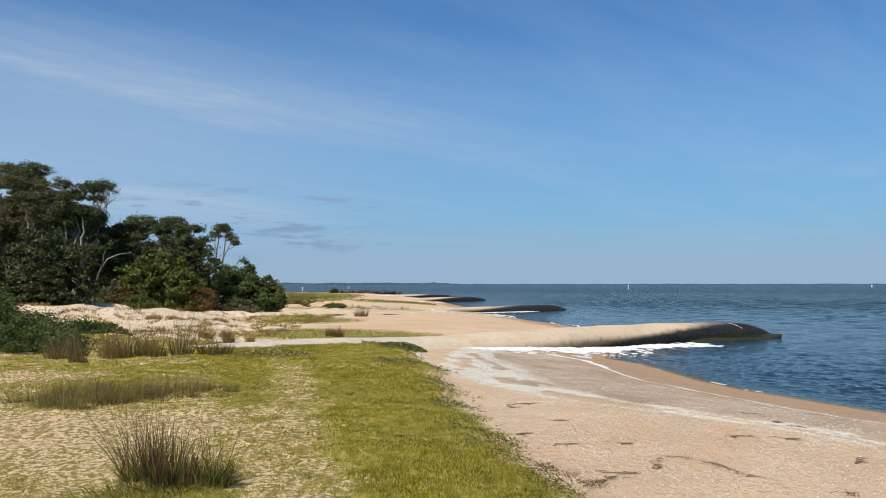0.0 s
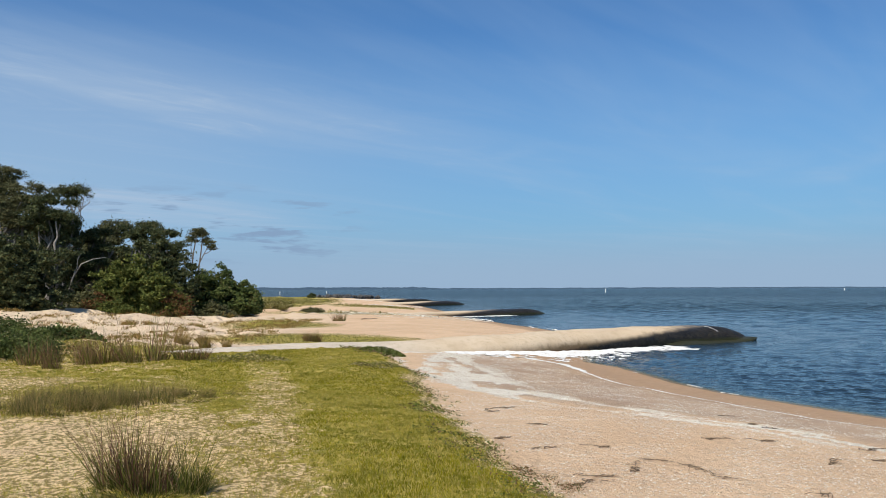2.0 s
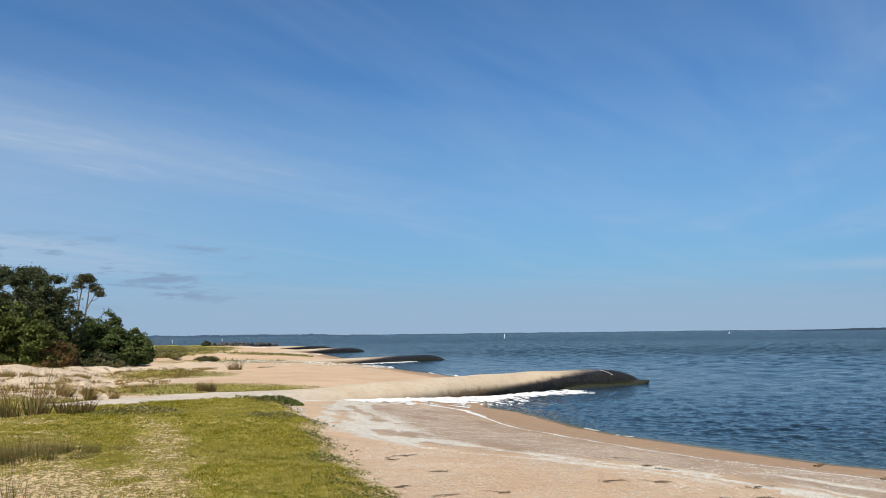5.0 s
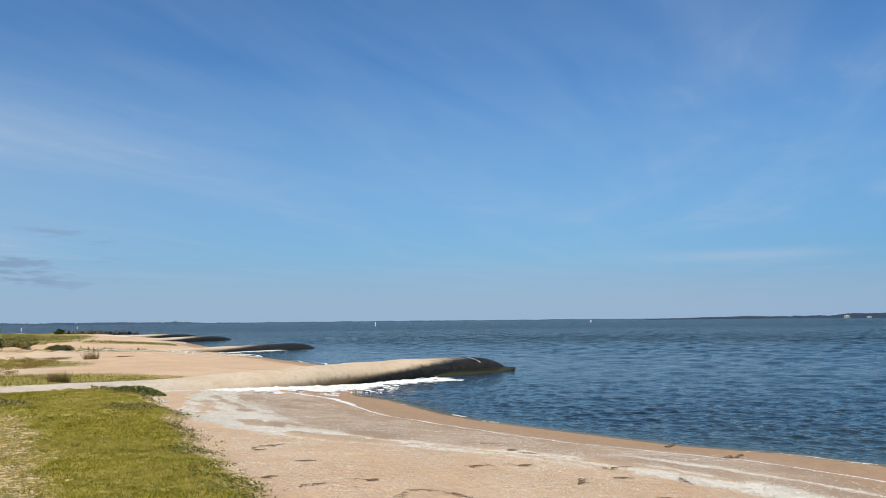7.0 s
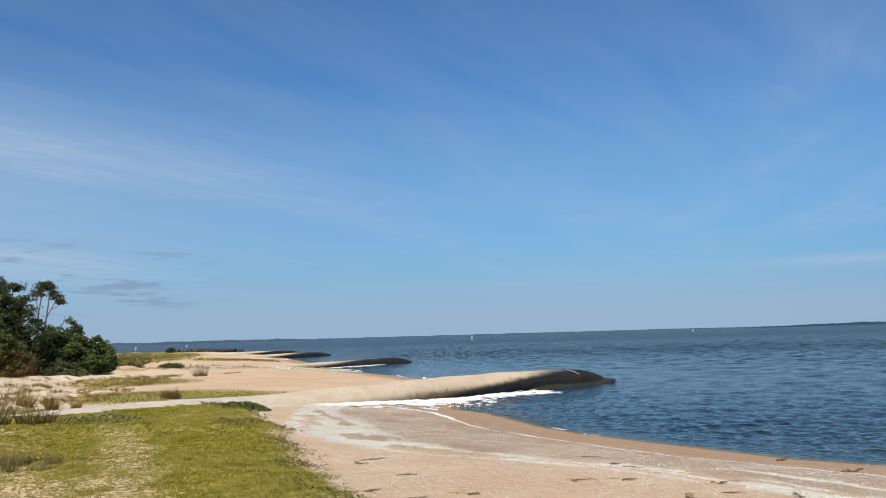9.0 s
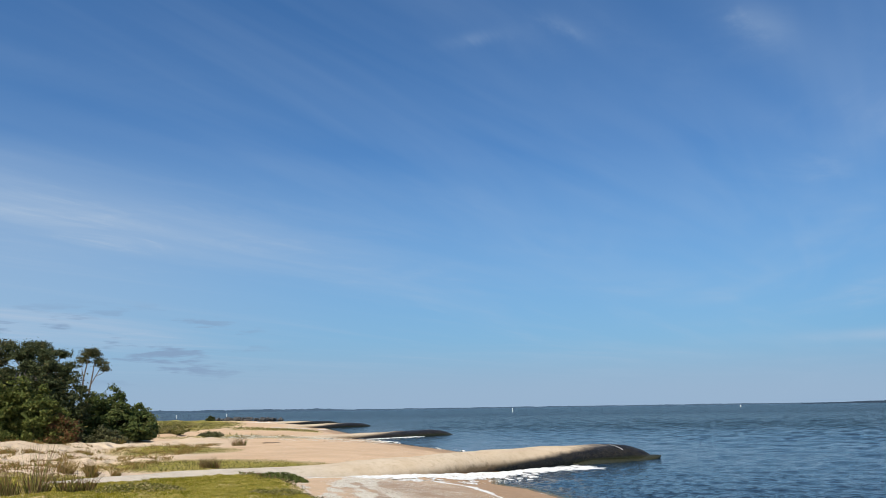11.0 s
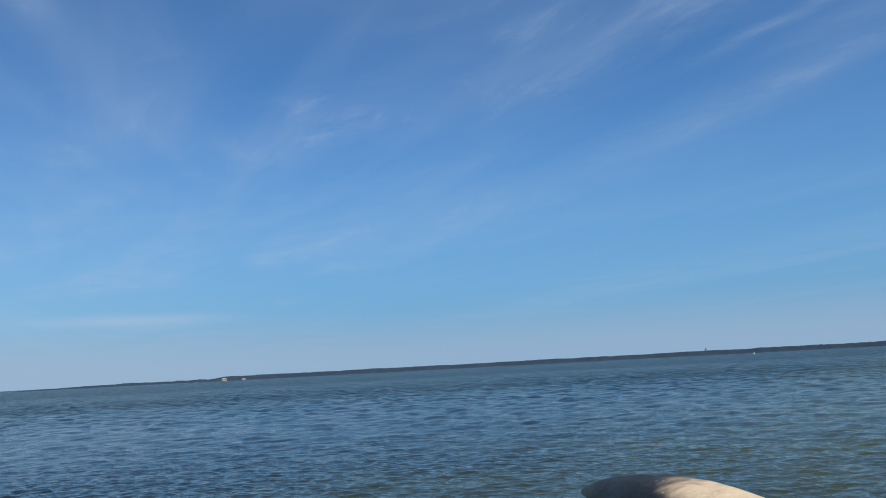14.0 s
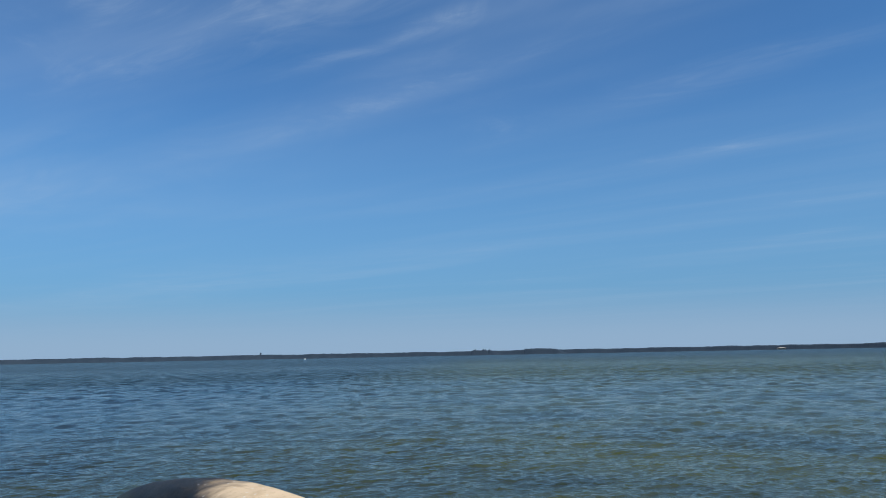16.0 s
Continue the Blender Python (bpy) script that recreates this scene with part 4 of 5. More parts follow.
def tussock(x, y, radius, tall, stems, leaves, thick, label, seed, brown=REED, wide=0.45, tufts=0):
    g = np.random.default_rng(seed)
    z = ground_z(x, y)
    base = thing("rush_tussock", x, y, z, label, "grass tussock", "rush tussocks")

    drift = g.normal(0, 0.05 if tufts else 0.15, 2)
    heart = g.normal(0, 0.55, (max(tufts, 1), 2)) * radius

    def make(name, n, hh, w, mat, lean_k):
        a, q = g.uniform(0, 6.28, n), np.sqrt(g.random(n))
        cx, cy = radius * q * np.cos(a), radius * 0.8 * q * np.sin(a)
        if tufts:
            pick = heart[g.integers(0, tufts, n)]
            cx, cy = cx * 0.38 + pick[:, 0], cy * 0.38 + pick[:, 1]
        lean = np.stack([cx, cy], 1) / radius * lean_k + g.normal(0, 0.17, (n, 2)) + drift
        me = blade_mesh(name, cx * 0.8, cy * 0.8, height(x + cx * 0.8, y + cy * 0.8) - z - 0.02, hh * (0.35 + 0.7 * g.random(n) ** 1.3) * (0.75 + 0.5 * vnoise(cx * 5 + seed, cy * 5, seed)), np.full(n, w) * g.uniform(0.7, 1.3, n), lean, g, 0.25)
        tagged(place(name, me, mat, base), kind="stuff")

    make("stem_clump", stems, tall, thick, brown, wide)
    make("leaf_clump", leaves, tall * 0.45, thick * 1.3, REED_GREEN, wide * 1.5)
    return base


tussock(-2.40, 6.70, 0.20, 0.70, 150, 150, 0.0065, "brown-tipped rush tussock leaning over thin grass", 401, REED, 0.26)
tussock(-2.18, 6.60, 0.20, 0.68, 170, 180, 0.0065, "brown-tipped green rush tussock in thin grass", 402, REED, 0.25)
tussock(-1.98, 6.55, 0.17, 0.56, 80, 120, 0.0065, "sparse upright rush tussock in thin grass", 403, REED, 0.15)
tussock(-1.78, 6.50, 0.16, 0.60, 70, 130, 0.0070, "dark green rush tussock with upright stems", 404, REED_GREEN, 0.10)
tussock(-2.10, 6.62, 0.50, 0.30, 40, 1500, 0.0050, "dark green grass mound that the rushes grow from", 406, REED_GREEN, 0.9)
tussock(-2.22, 6.28, 0.60, 0.17, 60, 1300, 0.0050, "dense low green leaves round the rush stems", 405, REED_GREEN, 0.8)
for _i, (_x, _y, _r, _h) in enumerate(((-8.1, 17.4, 0.28, 0.70), (-7.75, 17.6, 0.22, 0.62), (-6.95, 17.4, 0.30, 0.80), (-6.5, 17.5, 0.34, 0.92), (-6.05, 17.4, 0.30, 0.80),
                                   (-5.62, 17.8, 0.28, 1.08), (-5.05, 17.8, 0.20, 0.62), (-4.75, 17.9, 0.19, 0.56), (-7.4, 18.6, 0.2, 0.6), (-7.3, 16.6, 0.2, 0.35))):
    tussock(_x, _y, _r * 1.05, _h * 1.05, 150, 120, 0.0085, "brown and green rush tussock at the dune's foot", 410 + _i, REED, 0.28)
for _i, (_x, _y, _r, _h) in enumerate(((-4.7, 11.0, 0.45, 0.30), (-4.2, 11.6, 0.5, 0.28), (-3.7, 11.9, 0.45, 0.26), (-5.1, 11.8, 0.5, 0.25), (-4.55, 12.1, 0.5, 0.26), (-4.75, 10.6, 0.4, 0.22), (-5.3, 11.1, 0.45, 0.24), (-3.35, 12.3, 0.35, 0.20))):
    tussock(_x, _y, _r * 1.3, _h * 1.2, 700, 900, 0.0036, "low fuzzy tussock, brown stems over dark green leaves", 430 + _i, FUZZ, 0.3, 9)
for _i, (_x, _y, _r, _h) in enumerate(((-4.3, 43.5, 0.42, 0.55), (-3.45, 27.2, 0.22, 0.45), (-3.75, 27.6, 0.15, 0.3), (-7.2, 25.0, 0.25, 0.5), (-6.6, 25.4, 0.18, 0.4), (-5.9, 22.8, 0.16, 0.35),
                                   (-10.3, 44, 0.3, 0.5), (-8.9, 31, 0.3, 0.3), (-9.6, 36, 0.3, 0.3), (-5.5, 23.6, 0.14, 0.3), (-11.5, 33, 0.4, 0.35), (-12.5, 30, 0.45, 0.35))):
    tussock(_x, _y, _r, _h, 220, 90, 0.014, "dry brown rush tuft on bare sand", 440 + _i, DRY if _i > 2 else REED, 0.3)


def build_dune_herbs():
    g = np.random.default_rng(461)
    x, y = g.uniform(-20, -5.0, 1300), g.uniform(18.5, 46, 1300)
    keep = (fbm(x * 0.5, y * 0.5, 3, 463) > 0.48) & (x < -5.5 - (y < 24) * 1.5)
    x, y = x[keep], y[keep]
    reps = 34
    X = np.repeat(x, reps) + g.normal(0, 0.13, len(x) * reps)
    Y = np.repeat(y, reps) + g.normal(0, 0.13, len(x) * reps)
    n = len(X)
    me = blade_mesh("dune_herb", X, Y, height(X, Y) - 0.01, g.uniform(0.04, 0.10, n) * np.repeat(g.uniform(0.5, 2.2, len(x)), reps), g.uniform(0.015, 0.03, n), g.uniform(0.2, 1.0, n), g)
    tagged(place("dune_herb", me, DRY), "dry brown herbs scattered over the dune sand", "plants", kind="stuff")


build_dune_herbs()


# ---- trees and shrubs ----
def limb_mesh(bm, points, r0, r1, sides=7):
    pts = [Vector(p) for p in points]
    rings = []
    for i, p in enumerate(pts):
        d = (pts[min(i + 1, len(pts) - 1)] - pts[max(i - 1, 0)]).normalized()
        u = d.orthogonal().normalized()
        v = d.cross(u)
        r = r0 + (r1 - r0) * i / (len(pts) - 1)
        rings.append([bm.verts.new(p + (u * math.cos(a) + v * math.sin(a)) * r) for a in [2 * math.pi * k / sides for k in range(sides)]])
    for a, b in zip(rings, rings[1:]):
        for k in range(sides):
            bm.faces.new((a[k], a[(k + 1) % sides], b[(k + 1) % sides], b[k]))
    bm.faces.new(rings[-1])


def wander(g, a, b, n=6, amount=0.15):
    a, b = np.array(a, float), np.array(b, float)
    ln = np.linalg.norm(b - a)
    pts = [a + (b - a) * t for t in np.linspace(0, 1, n)]
    for i in range(1, n - 1):
        pts[i] = pts[i] + g.normal(0, amount * ln / n, 3)
    return [tuple(p) for p in pts]


def crown_points(g, lobes, per, leaf_r, squash=0.75, open_below=True):
    """Leaf places: clumps over the outside of some lobes, leaves within each clump."""
    out = []
    for (cx, cy, cz, rx, ry, rz) in lobes:
        k = max(10, int(per * 0.75 * rx * (ry + rz) / 2 + 6))
        d = g.normal(size=(k, 3))
        d /= np.linalg.norm(d, axis=1)[:, None]
        if open_below:
            d[:, 2] = np.where(d[:, 2] < -0.5, -d[:, 2] * 0.6, d[:, 2])
        rad = (1.08 - 0.45 * g.random(k) ** 1.7)[:, None]
        c = np.array([cx, cy, cz]) + d * rad * np.array([rx, ry, rz])
        m = 66
        # each clump is a flat-bottomed pad, thick with leaves on top
        o = g.normal(0, 1, (k * m, 3)) * np.array([leaf_r, leaf_r, leaf_r * squash]) * np.repeat(g.uniform(0.65, 1.25, k), m)[:, None]
        o[:, 2] = np.where(o[:, 2] < -0.5 * leaf_r, -0.5 * o[:, 2], o[:, 2])
        p = np.repeat(c, m, 0) + o
        out.append(p)
    return np.concatenate(out)


def tree(name, x, y, lobes, trunks, leaf_mat, bark, label, seed, per=62, leaf=0.11, clump=0.15, group="shore trees", category="tree", z=None, filling=1.0):
    g = np.random.default_rng(seed)
    z = ground_z(x, y) - 0.05 if z is None else z
    base = thing(name, x, y, z, label, category, group)
    first = True
    for pts, r0, r1 in trunks:
        bm = bmesh.new()
        limb_mesh(bm, pts, r0, r1)
        if first:
            stem = part("trunk", bm, bark, base, "", True)
            first = False
        else:
            part("limb", bm, bark, stem, "", True)
    C = crown_points(g, lobes, per, clump, 0.75, category == "tree")
    # broad dark leaves inside the crown close it against the sky
    inner = []
    for (cx, cy, cz, rx, ry, rz) in lobes:
        k = int(filling * (12 + 40 * rx * rz))
        d = g.normal(size=(k, 3))
        d *= (g.random(k) ** 0.4 * 0.72 / np.linalg.norm(d, axis=1))[:, None]
        inner.append(np.array([cx, cy, cz]) + d * np.array([rx, ry, rz]))
    inner = np.concatenate(inner)
    size = np.concatenate([np.full(len(C), leaf), np.full(len(inner), leaf * 2.6)])
    C = np.concatenate([C, inner])
    C[:, 2] = np.maximum(C[:, 2], 0.05 + 0.2 * g.random(len(C)) * (C[:, 2] < 0.05))
    place("crown", leaf_cloud("crown", C, size, g), leaf_mat, base)
    return base


def broad_tree(x, y, top, width, leaf_mat, bark, label, seed, low=0.35, lobes_n=26, leaf=0.052, name="shore_tree"):
    g = np.random.default_rng(seed)
    z = ground_z(x, y)
    tall = top - z
    w = width / 2
    lobes, trunks = [], []
    for i in range(lobes_n):
        a = 6.283 * i / lobes_n + g.uniform(-0.4, 0.4)
        q = 0.72 * w * g.random() ** 0.6 if i else 0
        r = w * g.uniform(0.19, 0.36)
        hz = tall - r * 0.72 if i < 2 else tall * (low + (0.93 - low) * g.random()) - r * 0.4
        lobes.append((q * math.cos(a), q * math.sin(a), hz, r, r, r * 0.62))
    stem = wander(g, (0, 0, 0), (g.uniform(-0.3, 0.3) * w, 0, tall * 0.78), 7, 0.35)
    trunks.append((stem, 0.024 * tall, 0.05))
    for k in range(3):
        a = g.uniform(0, 6.283)
        trunks.append((wander(g, (0.25 * math.cos(a), 0.25 * math.sin(a), 0), (0.55 * w * math.cos(a), 0.55 * w * math.sin(a), tall * 0.72), 7, 0.4), 0.016 * tall, 0.04))
    for lb in lobes[1:]:
        s = stem[int(g.integers(2, 5))]
        trunks.append((wander(g, s, lb[:3], 5, 0.35), 0.065, 0.02))
    return tree(name, x, y, lobes, trunks, leaf_mat, bark, label, seed + 1, leaf=leaf)


def bush(x, y, w, d, h, mat, label, seed, per=90, leaf=0.08, lobes_n=6, slope=0.0, name="coastal_shrub"):
    g = np.random.default_rng(seed)
    lobes, trunks = [], []
    for i in range(lobes_n):
        u = (i + 0.5) / lobes_n * 2 - 1
        hh = h * (0.78 + 0.3 * g.random()) * (1 - 0.35 * u * u) * (1 - slope * (u + 1) / 2)
        r = max(w / lobes_n * g.uniform(0.85, 1.2), 0.22)
        lobes.append((u * w * 0.42, g.uniform(-0.3, 0.1) * d, hh * 0.42, r, d * 0.45, hh * 0.58))
        if i % 2 == 0:
            trunks.append((wander(g, (u * w * 0.2, 0, 0), (u * w * 0.4, 0, hh * 0.7), 5, 0.4), 0.04, 0.012))
    return tree(name, x, y, lobes, trunks, mat, BARK, label, seed + 1, per, leaf, 0.13 if h > 1 else 0.09, "coastal shrubs", "shrub")


broad_tree(-24.6, 46.5, 9.3, 5.0, OLIVE, PALE_BARK, "tall dark coastal tree with several grey limbs", 501, 0.48, 34)
broad_tree(-22.2, 45.5, 8.1, 3.2, OLIVE, PALE_BARK, "tall dark coastal tree beside others of its kind", 511, 0.42, 32)
broad_tree(-19.35, 44.5, 7.9, 3.8, BANKSIA, PALE_BARK, "dark green coastal tree with pale trunk", 523, 0.34, 44)
broad_tree(-18.1, 46.0, 5.6, 2.2, BANKSIA, BARK, "dark green coastal tree leaning seaward", 526, 0.45)
broad_tree(-28.5, 48, 9.6, 5.0, OLIVE, PALE_BARK, "tall dark coastal tree at the wood's edge", 531, 0.45, 34)
broad_tree(-33, 49, 9.8, 5.5, OLIVE, PALE_BARK, "tall dark coastal tree at the wood's edge", 536, 0.4)
broad_tree(-20.0, 53, 6.7, 3.4, OLIVE, PALE_BARK, "olive-leaved tree with bare pale limbs", 541, 0.45)
broad_tree(-17.3, 52, 6.6, 3.6, BANKSIA, PALE_BARK, "dark-leaved tree with pale trunks", 551, 0.4)
broad_tree(-14.5, 46, 5.6, 2.4, BANKSIA, BARK, "dense dark conifer-like tree down to the ground", 561, 0.12, 10)
broad_tree(-15.8, 47.5, 5.9, 2.8, BANKSIA, BARK, "dense dark green tree among shrubs", 571, 0.12, 10)
broad_tree(-22, 58, 6.6, 4.5, BANKSIA, BARK, "dark tree standing behind the first row", 576, 0.3)
broad_tree(-26, 57, 7.4, 5.0, BANKSIA, BARK, "dark tree standing behind the first row", 581, 0.3)
broad_tree(-18.5, 60, 5.8, 4.5, BANKSIA, BARK, "dark tree standing behind the first row", 586, 0.2)
broad_tree(-31, 58, 8, 6, BANKSIA, BARK, "dark tree standing behind the first row", 591, 0.3)


def lone_tree():
    lobes = [(-0.55, 0, 5.35, 0.62, 0.5, 0.36), (-0.85, 0.1, 5.00, 0.36, 0.4, 0.24), (-0.15, 0, 5.45, 0.42, 0.4, 0.26), (-0.35, -0.1, 5.66, 0.42, 0.4, 0.20), (0.32, 0, 4.75, 0.46, 0.4, 0.27), (0.05, 0.1, 4.98, 0.34, 0.3, 0.20), (0.62, 0.1, 4.42, 0.30, 0.3, 0.17)]
    trunks = [(((-0.72, 0, 0), (-0.80, 0, 1.6), (-0.86, 0.05, 2.9), (-0.78, 0, 3.9), (-0.55, 0, 5.2)), 0.10, 0.035),
              (((-0.66, 0, 0), (-0.60, 0, 1.7), (-0.42, 0.05, 2.6), (-0.30, 0, 3.4), (-0.20, 0, 4.2), (-0.10, 0, 5.3)), 0.09, 0.03),
              (((-0.30, 0, 3.4), (0.00, 0, 4.0), (0.35, 0.1, 4.7)), 0.045, 0.015),
              (((0.00, 0, 4.0), (0.35, 0, 4.15), (0.65, 0.1, 4.4)), 0.03, 0.012),
              (((-0.78, 0, 3.9), (-0.92, 0, 4.4), (-0.95, 0, 4.9)), 0.035, 0.015)]
    tree("lone_tree", -15.7, 60, lobes, trunks, OLIVE, BARK, "slender lone tree with flat umbrella crown on two thin trunks", 603, 110, 0.042, 0.11)


lone_tree()


def bare_tree():
    g = np.random.default_rng(611)
    x, y = -20.5, 48.0
    base = thing("bare_tree", x, y, ground_z(x, y), "leafless grey twigs rising above the wood", "tree", "shore trees")
    bm = bmesh.new()
    limb_mesh(bm, wander(g, (0, 0, 0), (0.6, 0, 5.2), 6, 0.3), 0.09, 0.05)
    part("trunk", bm, PALE_BARK, base, "", True)
    for i in range(7):
        s, e = (0.6, 0, 4.8 + 0.1 * i), (0.6 + g.uniform(-0.8, 1.7), g.uniform(-0.5, 0.5), 6.2 + g.uniform(0.2, 1.5))
        bm = bmesh.new()
        pts = wander(g, s, e, 6, 0.3)
        limb_mesh(bm, pts, 0.03, 0.008, 5)
        for k in range(4):
            q = Vector(pts[2 + k % 3])
            limb_mesh(bm, wander(g, q, q + Vector((g.uniform(-0.5, 0.6), g.uniform(-0.3, 0.3), g.uniform(0.2, 0.7))), 4, 0.3), 0.012, 0.005, 4)
        part("limb", bm, PALE_BARK, base, "", True)


bare_tree()


def leaning_branch():
    g = np.random.default_rng(621)
    x, y = -18.2, 43.3
    base = thing("leaning_dead_trunk", x, y, ground_z(x, y) - 0.05, "bare silvery trunk leaning out of the dark wood", "dead tree")
    bm = bmesh.new()
    limb_mesh(bm, ((-0.2, 0, 0), (-0.1, 0, 1.0), (0.15, 0, 1.9), (0.55, 0, 2.6), (1.1, 0.1, 2.85), (1.8, 0.1, 2.95)), 0.06, 0.02)
    part("trunk", bm, PALE_BARK, base, "", True)
    for p, q in (((0.15, 0, 1.9), (0.5, 0, 3.1)), ((-0.1, 0, 0.9), (-0.7, 0, 2.0)), ((-0.7, 0, 2.0), (-0.9, 0, 3.2))):
        bm = bmesh.new()
        limb_mesh(bm, wander(g, p, q, 5, 0.2), 0.035, 0.015)
        part("limb", bm, PALE_BARK, base, "", True)


leaning_branch()

bush(-14.6, 42.7, 4.0, 2.2, 2.9, FRESH, "rounded light green shrub at the sand's edge", 701, 76, 0.075, 5)
bush(-16.6, 43.4, 3.0, 2.0, 1.5, OLIVE, "low olive shrub below the trees", 706, 76, 0.070, 4)
bush(-11.8, 50.0, 4.4, 3.0, 3.5, SHRUB, "dense green coastal shrub sloping towards the shore", 711, 76, 0.080, 6, 0.55)
bush(-18.9, 38.8, 4.6, 3.0, 3.65, BANKSIA, "large dense olive-green shrub", 721, 66, 0.075, 5)
bush(-22.5, 37.3, 4.5, 3.0, 3.35, BANKSIA, "large dense olive-green shrub", 726, 66, 0.075, 5)
bush(-10.5, 19.6, 4.0, 2.2, 2.35, SHRUB, "spreading dark green shrub on the sand", 731, 280, 0.029, 6, 0.78)
bush(-12.5, 20.6, 4.2, 2.4, 1.75, SHRUB, "spreading dark green shrub on the sand", 736, 221, 0.032, 6)
bush(-10.3, 24.0, 2.2, 1.2, 0.6, SHRUB, "low green shrub spreading over sand", 741, 112, 0.050, 5, 0.4)
# added to close the conifer-like tree's open underside, not a plant of its own
bush(-13.7, 45.7, 2.8, 2.0, 4.6, BANKSIA, "dark shrub filling the conifer-like tree down to the ground", 748, 76, 0.070, 4)
bush(-14.9, 40.3, 1.3, 0.9, 0.75, FRESH, "small bright green shrub on sand", 746, 112, 0.050, 4)
bush(-12.4, 42.3, 1.3, 0.8, 1.5, RUST, "rust-coloured shrub among green ones", 751, 102, 0.060, 4)
bush(-16.0, 41.8, 1.2, 0.8, 1.1, RUST, "rust-coloured low shrub under the trees", 753, 102, 0.060, 3)
bush(-11.0, 44.5, 1.8, 1.0, 0.8, OLIVE, "low olive shrub on the sand", 756, 102, 0.060, 4)
bush(-7.9, 60, 1.25, 0.8, 0.36, OLIVE, "low round olive bush on open sand", 761, 153, 0.050, 4)
bush(-20.8, 158, 1.2, 1.0, 0.9, BANKSIA, "small dark bush by the rock groyne", 766, 76, 0.120, 3)
# grassy mounds, built from shrub lobes with rough grass leaves
bush(-11.6, 62, 3.4, 2.0, 0.55, SCRUB, "yellow-green grass mound by the shore, built as scrub", 771, 76, 0.050, 5)
bush(-14, 75, 5.0, 3.0, 0.8, SCRUB, "yellow-green grass mound by the shore, built as scrub", 776, 61, 0.060, 6)


for _i, (_x, _y, _w, _h) in enumerate(((-35, 54, 6, 4.0), (-29.5, 53.5, 6, 3.6), (-24.5, 52.5, 5, 3.4), (-20.6, 50.5, 4.5, 2.6), (-17.0, 50.0, 4.0, 2.6), (-26.5, 43.0, 5, 3.2), (-21.8, 42.5, 4, 2.4), (-26.5, 61.0, 6, 5.2), (-21.5, 62.0, 5, 4.6))):
    bush(_x, _y, _w, 2.2, _h, BANKSIA, "dark undergrowth filling the wood's edge", 780 + 3 * _i, 34, 0.11, 5)


# ---- beach litter ----
def wrack(line, seed, fronds=60, label="dark strand of dried weed on the sand"):
    """Dried weed left along a bent line: knotted short fronds, thick in places and broken in others."""
    g = np.random.default_rng(seed)
    line = smooth_line([(a, b, 0.0) for a, b in line], 12)[:, :2]
    x, y = line.mean(axis=0)
    base = thing("weed_strand", float(x), float(y), 0, label, "seaweed", "weed strands")
    clot = g.random(5)
    for k in range(fronds):
        u = min(0.999, max(0.0, clot[k % 5] + g.normal(0, 0.10) if k % 2 else g.random()))
        i = int(u * (len(line) - 1))
        d = line[i + 1] - line[i]
        turn = math.atan2(d[1], d[0]) + g.normal(0, 0.45)
        px, py = line[i] - (x, y) + g.normal(0, 0.018, 2)
        ln, curl = g.uniform(0.03, 0.10), g.normal(0, 0.03)
        q = [(px + v * ln * math.cos(turn) - curl * (1 - v * v) * math.sin(turn), py + v * ln * math.sin(turn) + curl * (1 - v * v) * math.cos(turn)) for v in (-1, -0.3, 0.3, 1)]
        bm = bmesh.new()
        limb_mesh(bm, [(a, b, ground_z(x + a, y + b) + 0.005 + 0.014 * g.random()) for a, b in q], 0.0036 * g.uniform(0.6, 1.6), 0.0015, 4)
        part("frond", bm, WRACK, base)


wrack([(2.00, 7.75), (2.12, 8.15), (2.38, 8.28), (2.60, 8.05), (2.78, 7.60), (2.95, 7.42)], 800, 46, "long curved strand of dark dried weed")
wrack([(1.35, 7.15), (1.50, 7.38), (1.62, 7.30)], 801, 16)
_g = np.random.default_rng(803)
for _i in range(20):
    _x, _y = _g.uniform(0.9, 5.6), _g.uniform(6.6, 12.5)
    _a, _l, _c = _g.normal(0.25, 0.5), _g.uniform(0.06, 0.24), _g.normal(0, 0.06)
    if lawn_in(np.array([_x]), np.array([_y]))[0] > -0.25:
        continue
    wrack([(_x - _l * math.cos(_a), _y - _l * math.sin(_a)), (_x - _c * math.sin(_a), _y + _c * math.cos(_a)), (_x + _l * math.cos(_a), _y + _l * math.sin(_a))], 810 + _i, int(6 + 34 * _l))


def driftwood(x, y, length, turn, seed, label="weathered dark stick of driftwood on sand"):
    g = np.random.default_rng(seed)
    c, s = math.cos(turn), math.sin(turn)
    base = thing("driftwood", x, y, ground_z(x, y), label, "driftwood", "driftwood pieces")
    bm = bmesh.new()
    limb_mesh(bm, wander(g, (-c * length / 2, -s * length / 2, 0.01), (c * length / 2, s * length / 2, 0.02), 6, 0.15), 0.03, 0.012)
    part("stick", bm, WRACK, base, "", True)


for _i, (_x, _y, _l, _t) in enumerate(((7.95, 10.8, 0.45, 0.3), (-2.9, 46.5, 0.9, 0.2), (0.9, 58, 0.7, 0.1), (-9.2, 15.6, 0.8, 0.1), (8.0, 12.6, 0.3, 0.5))):
    driftwood(_x, _y, _l, _t, 850 + _i)


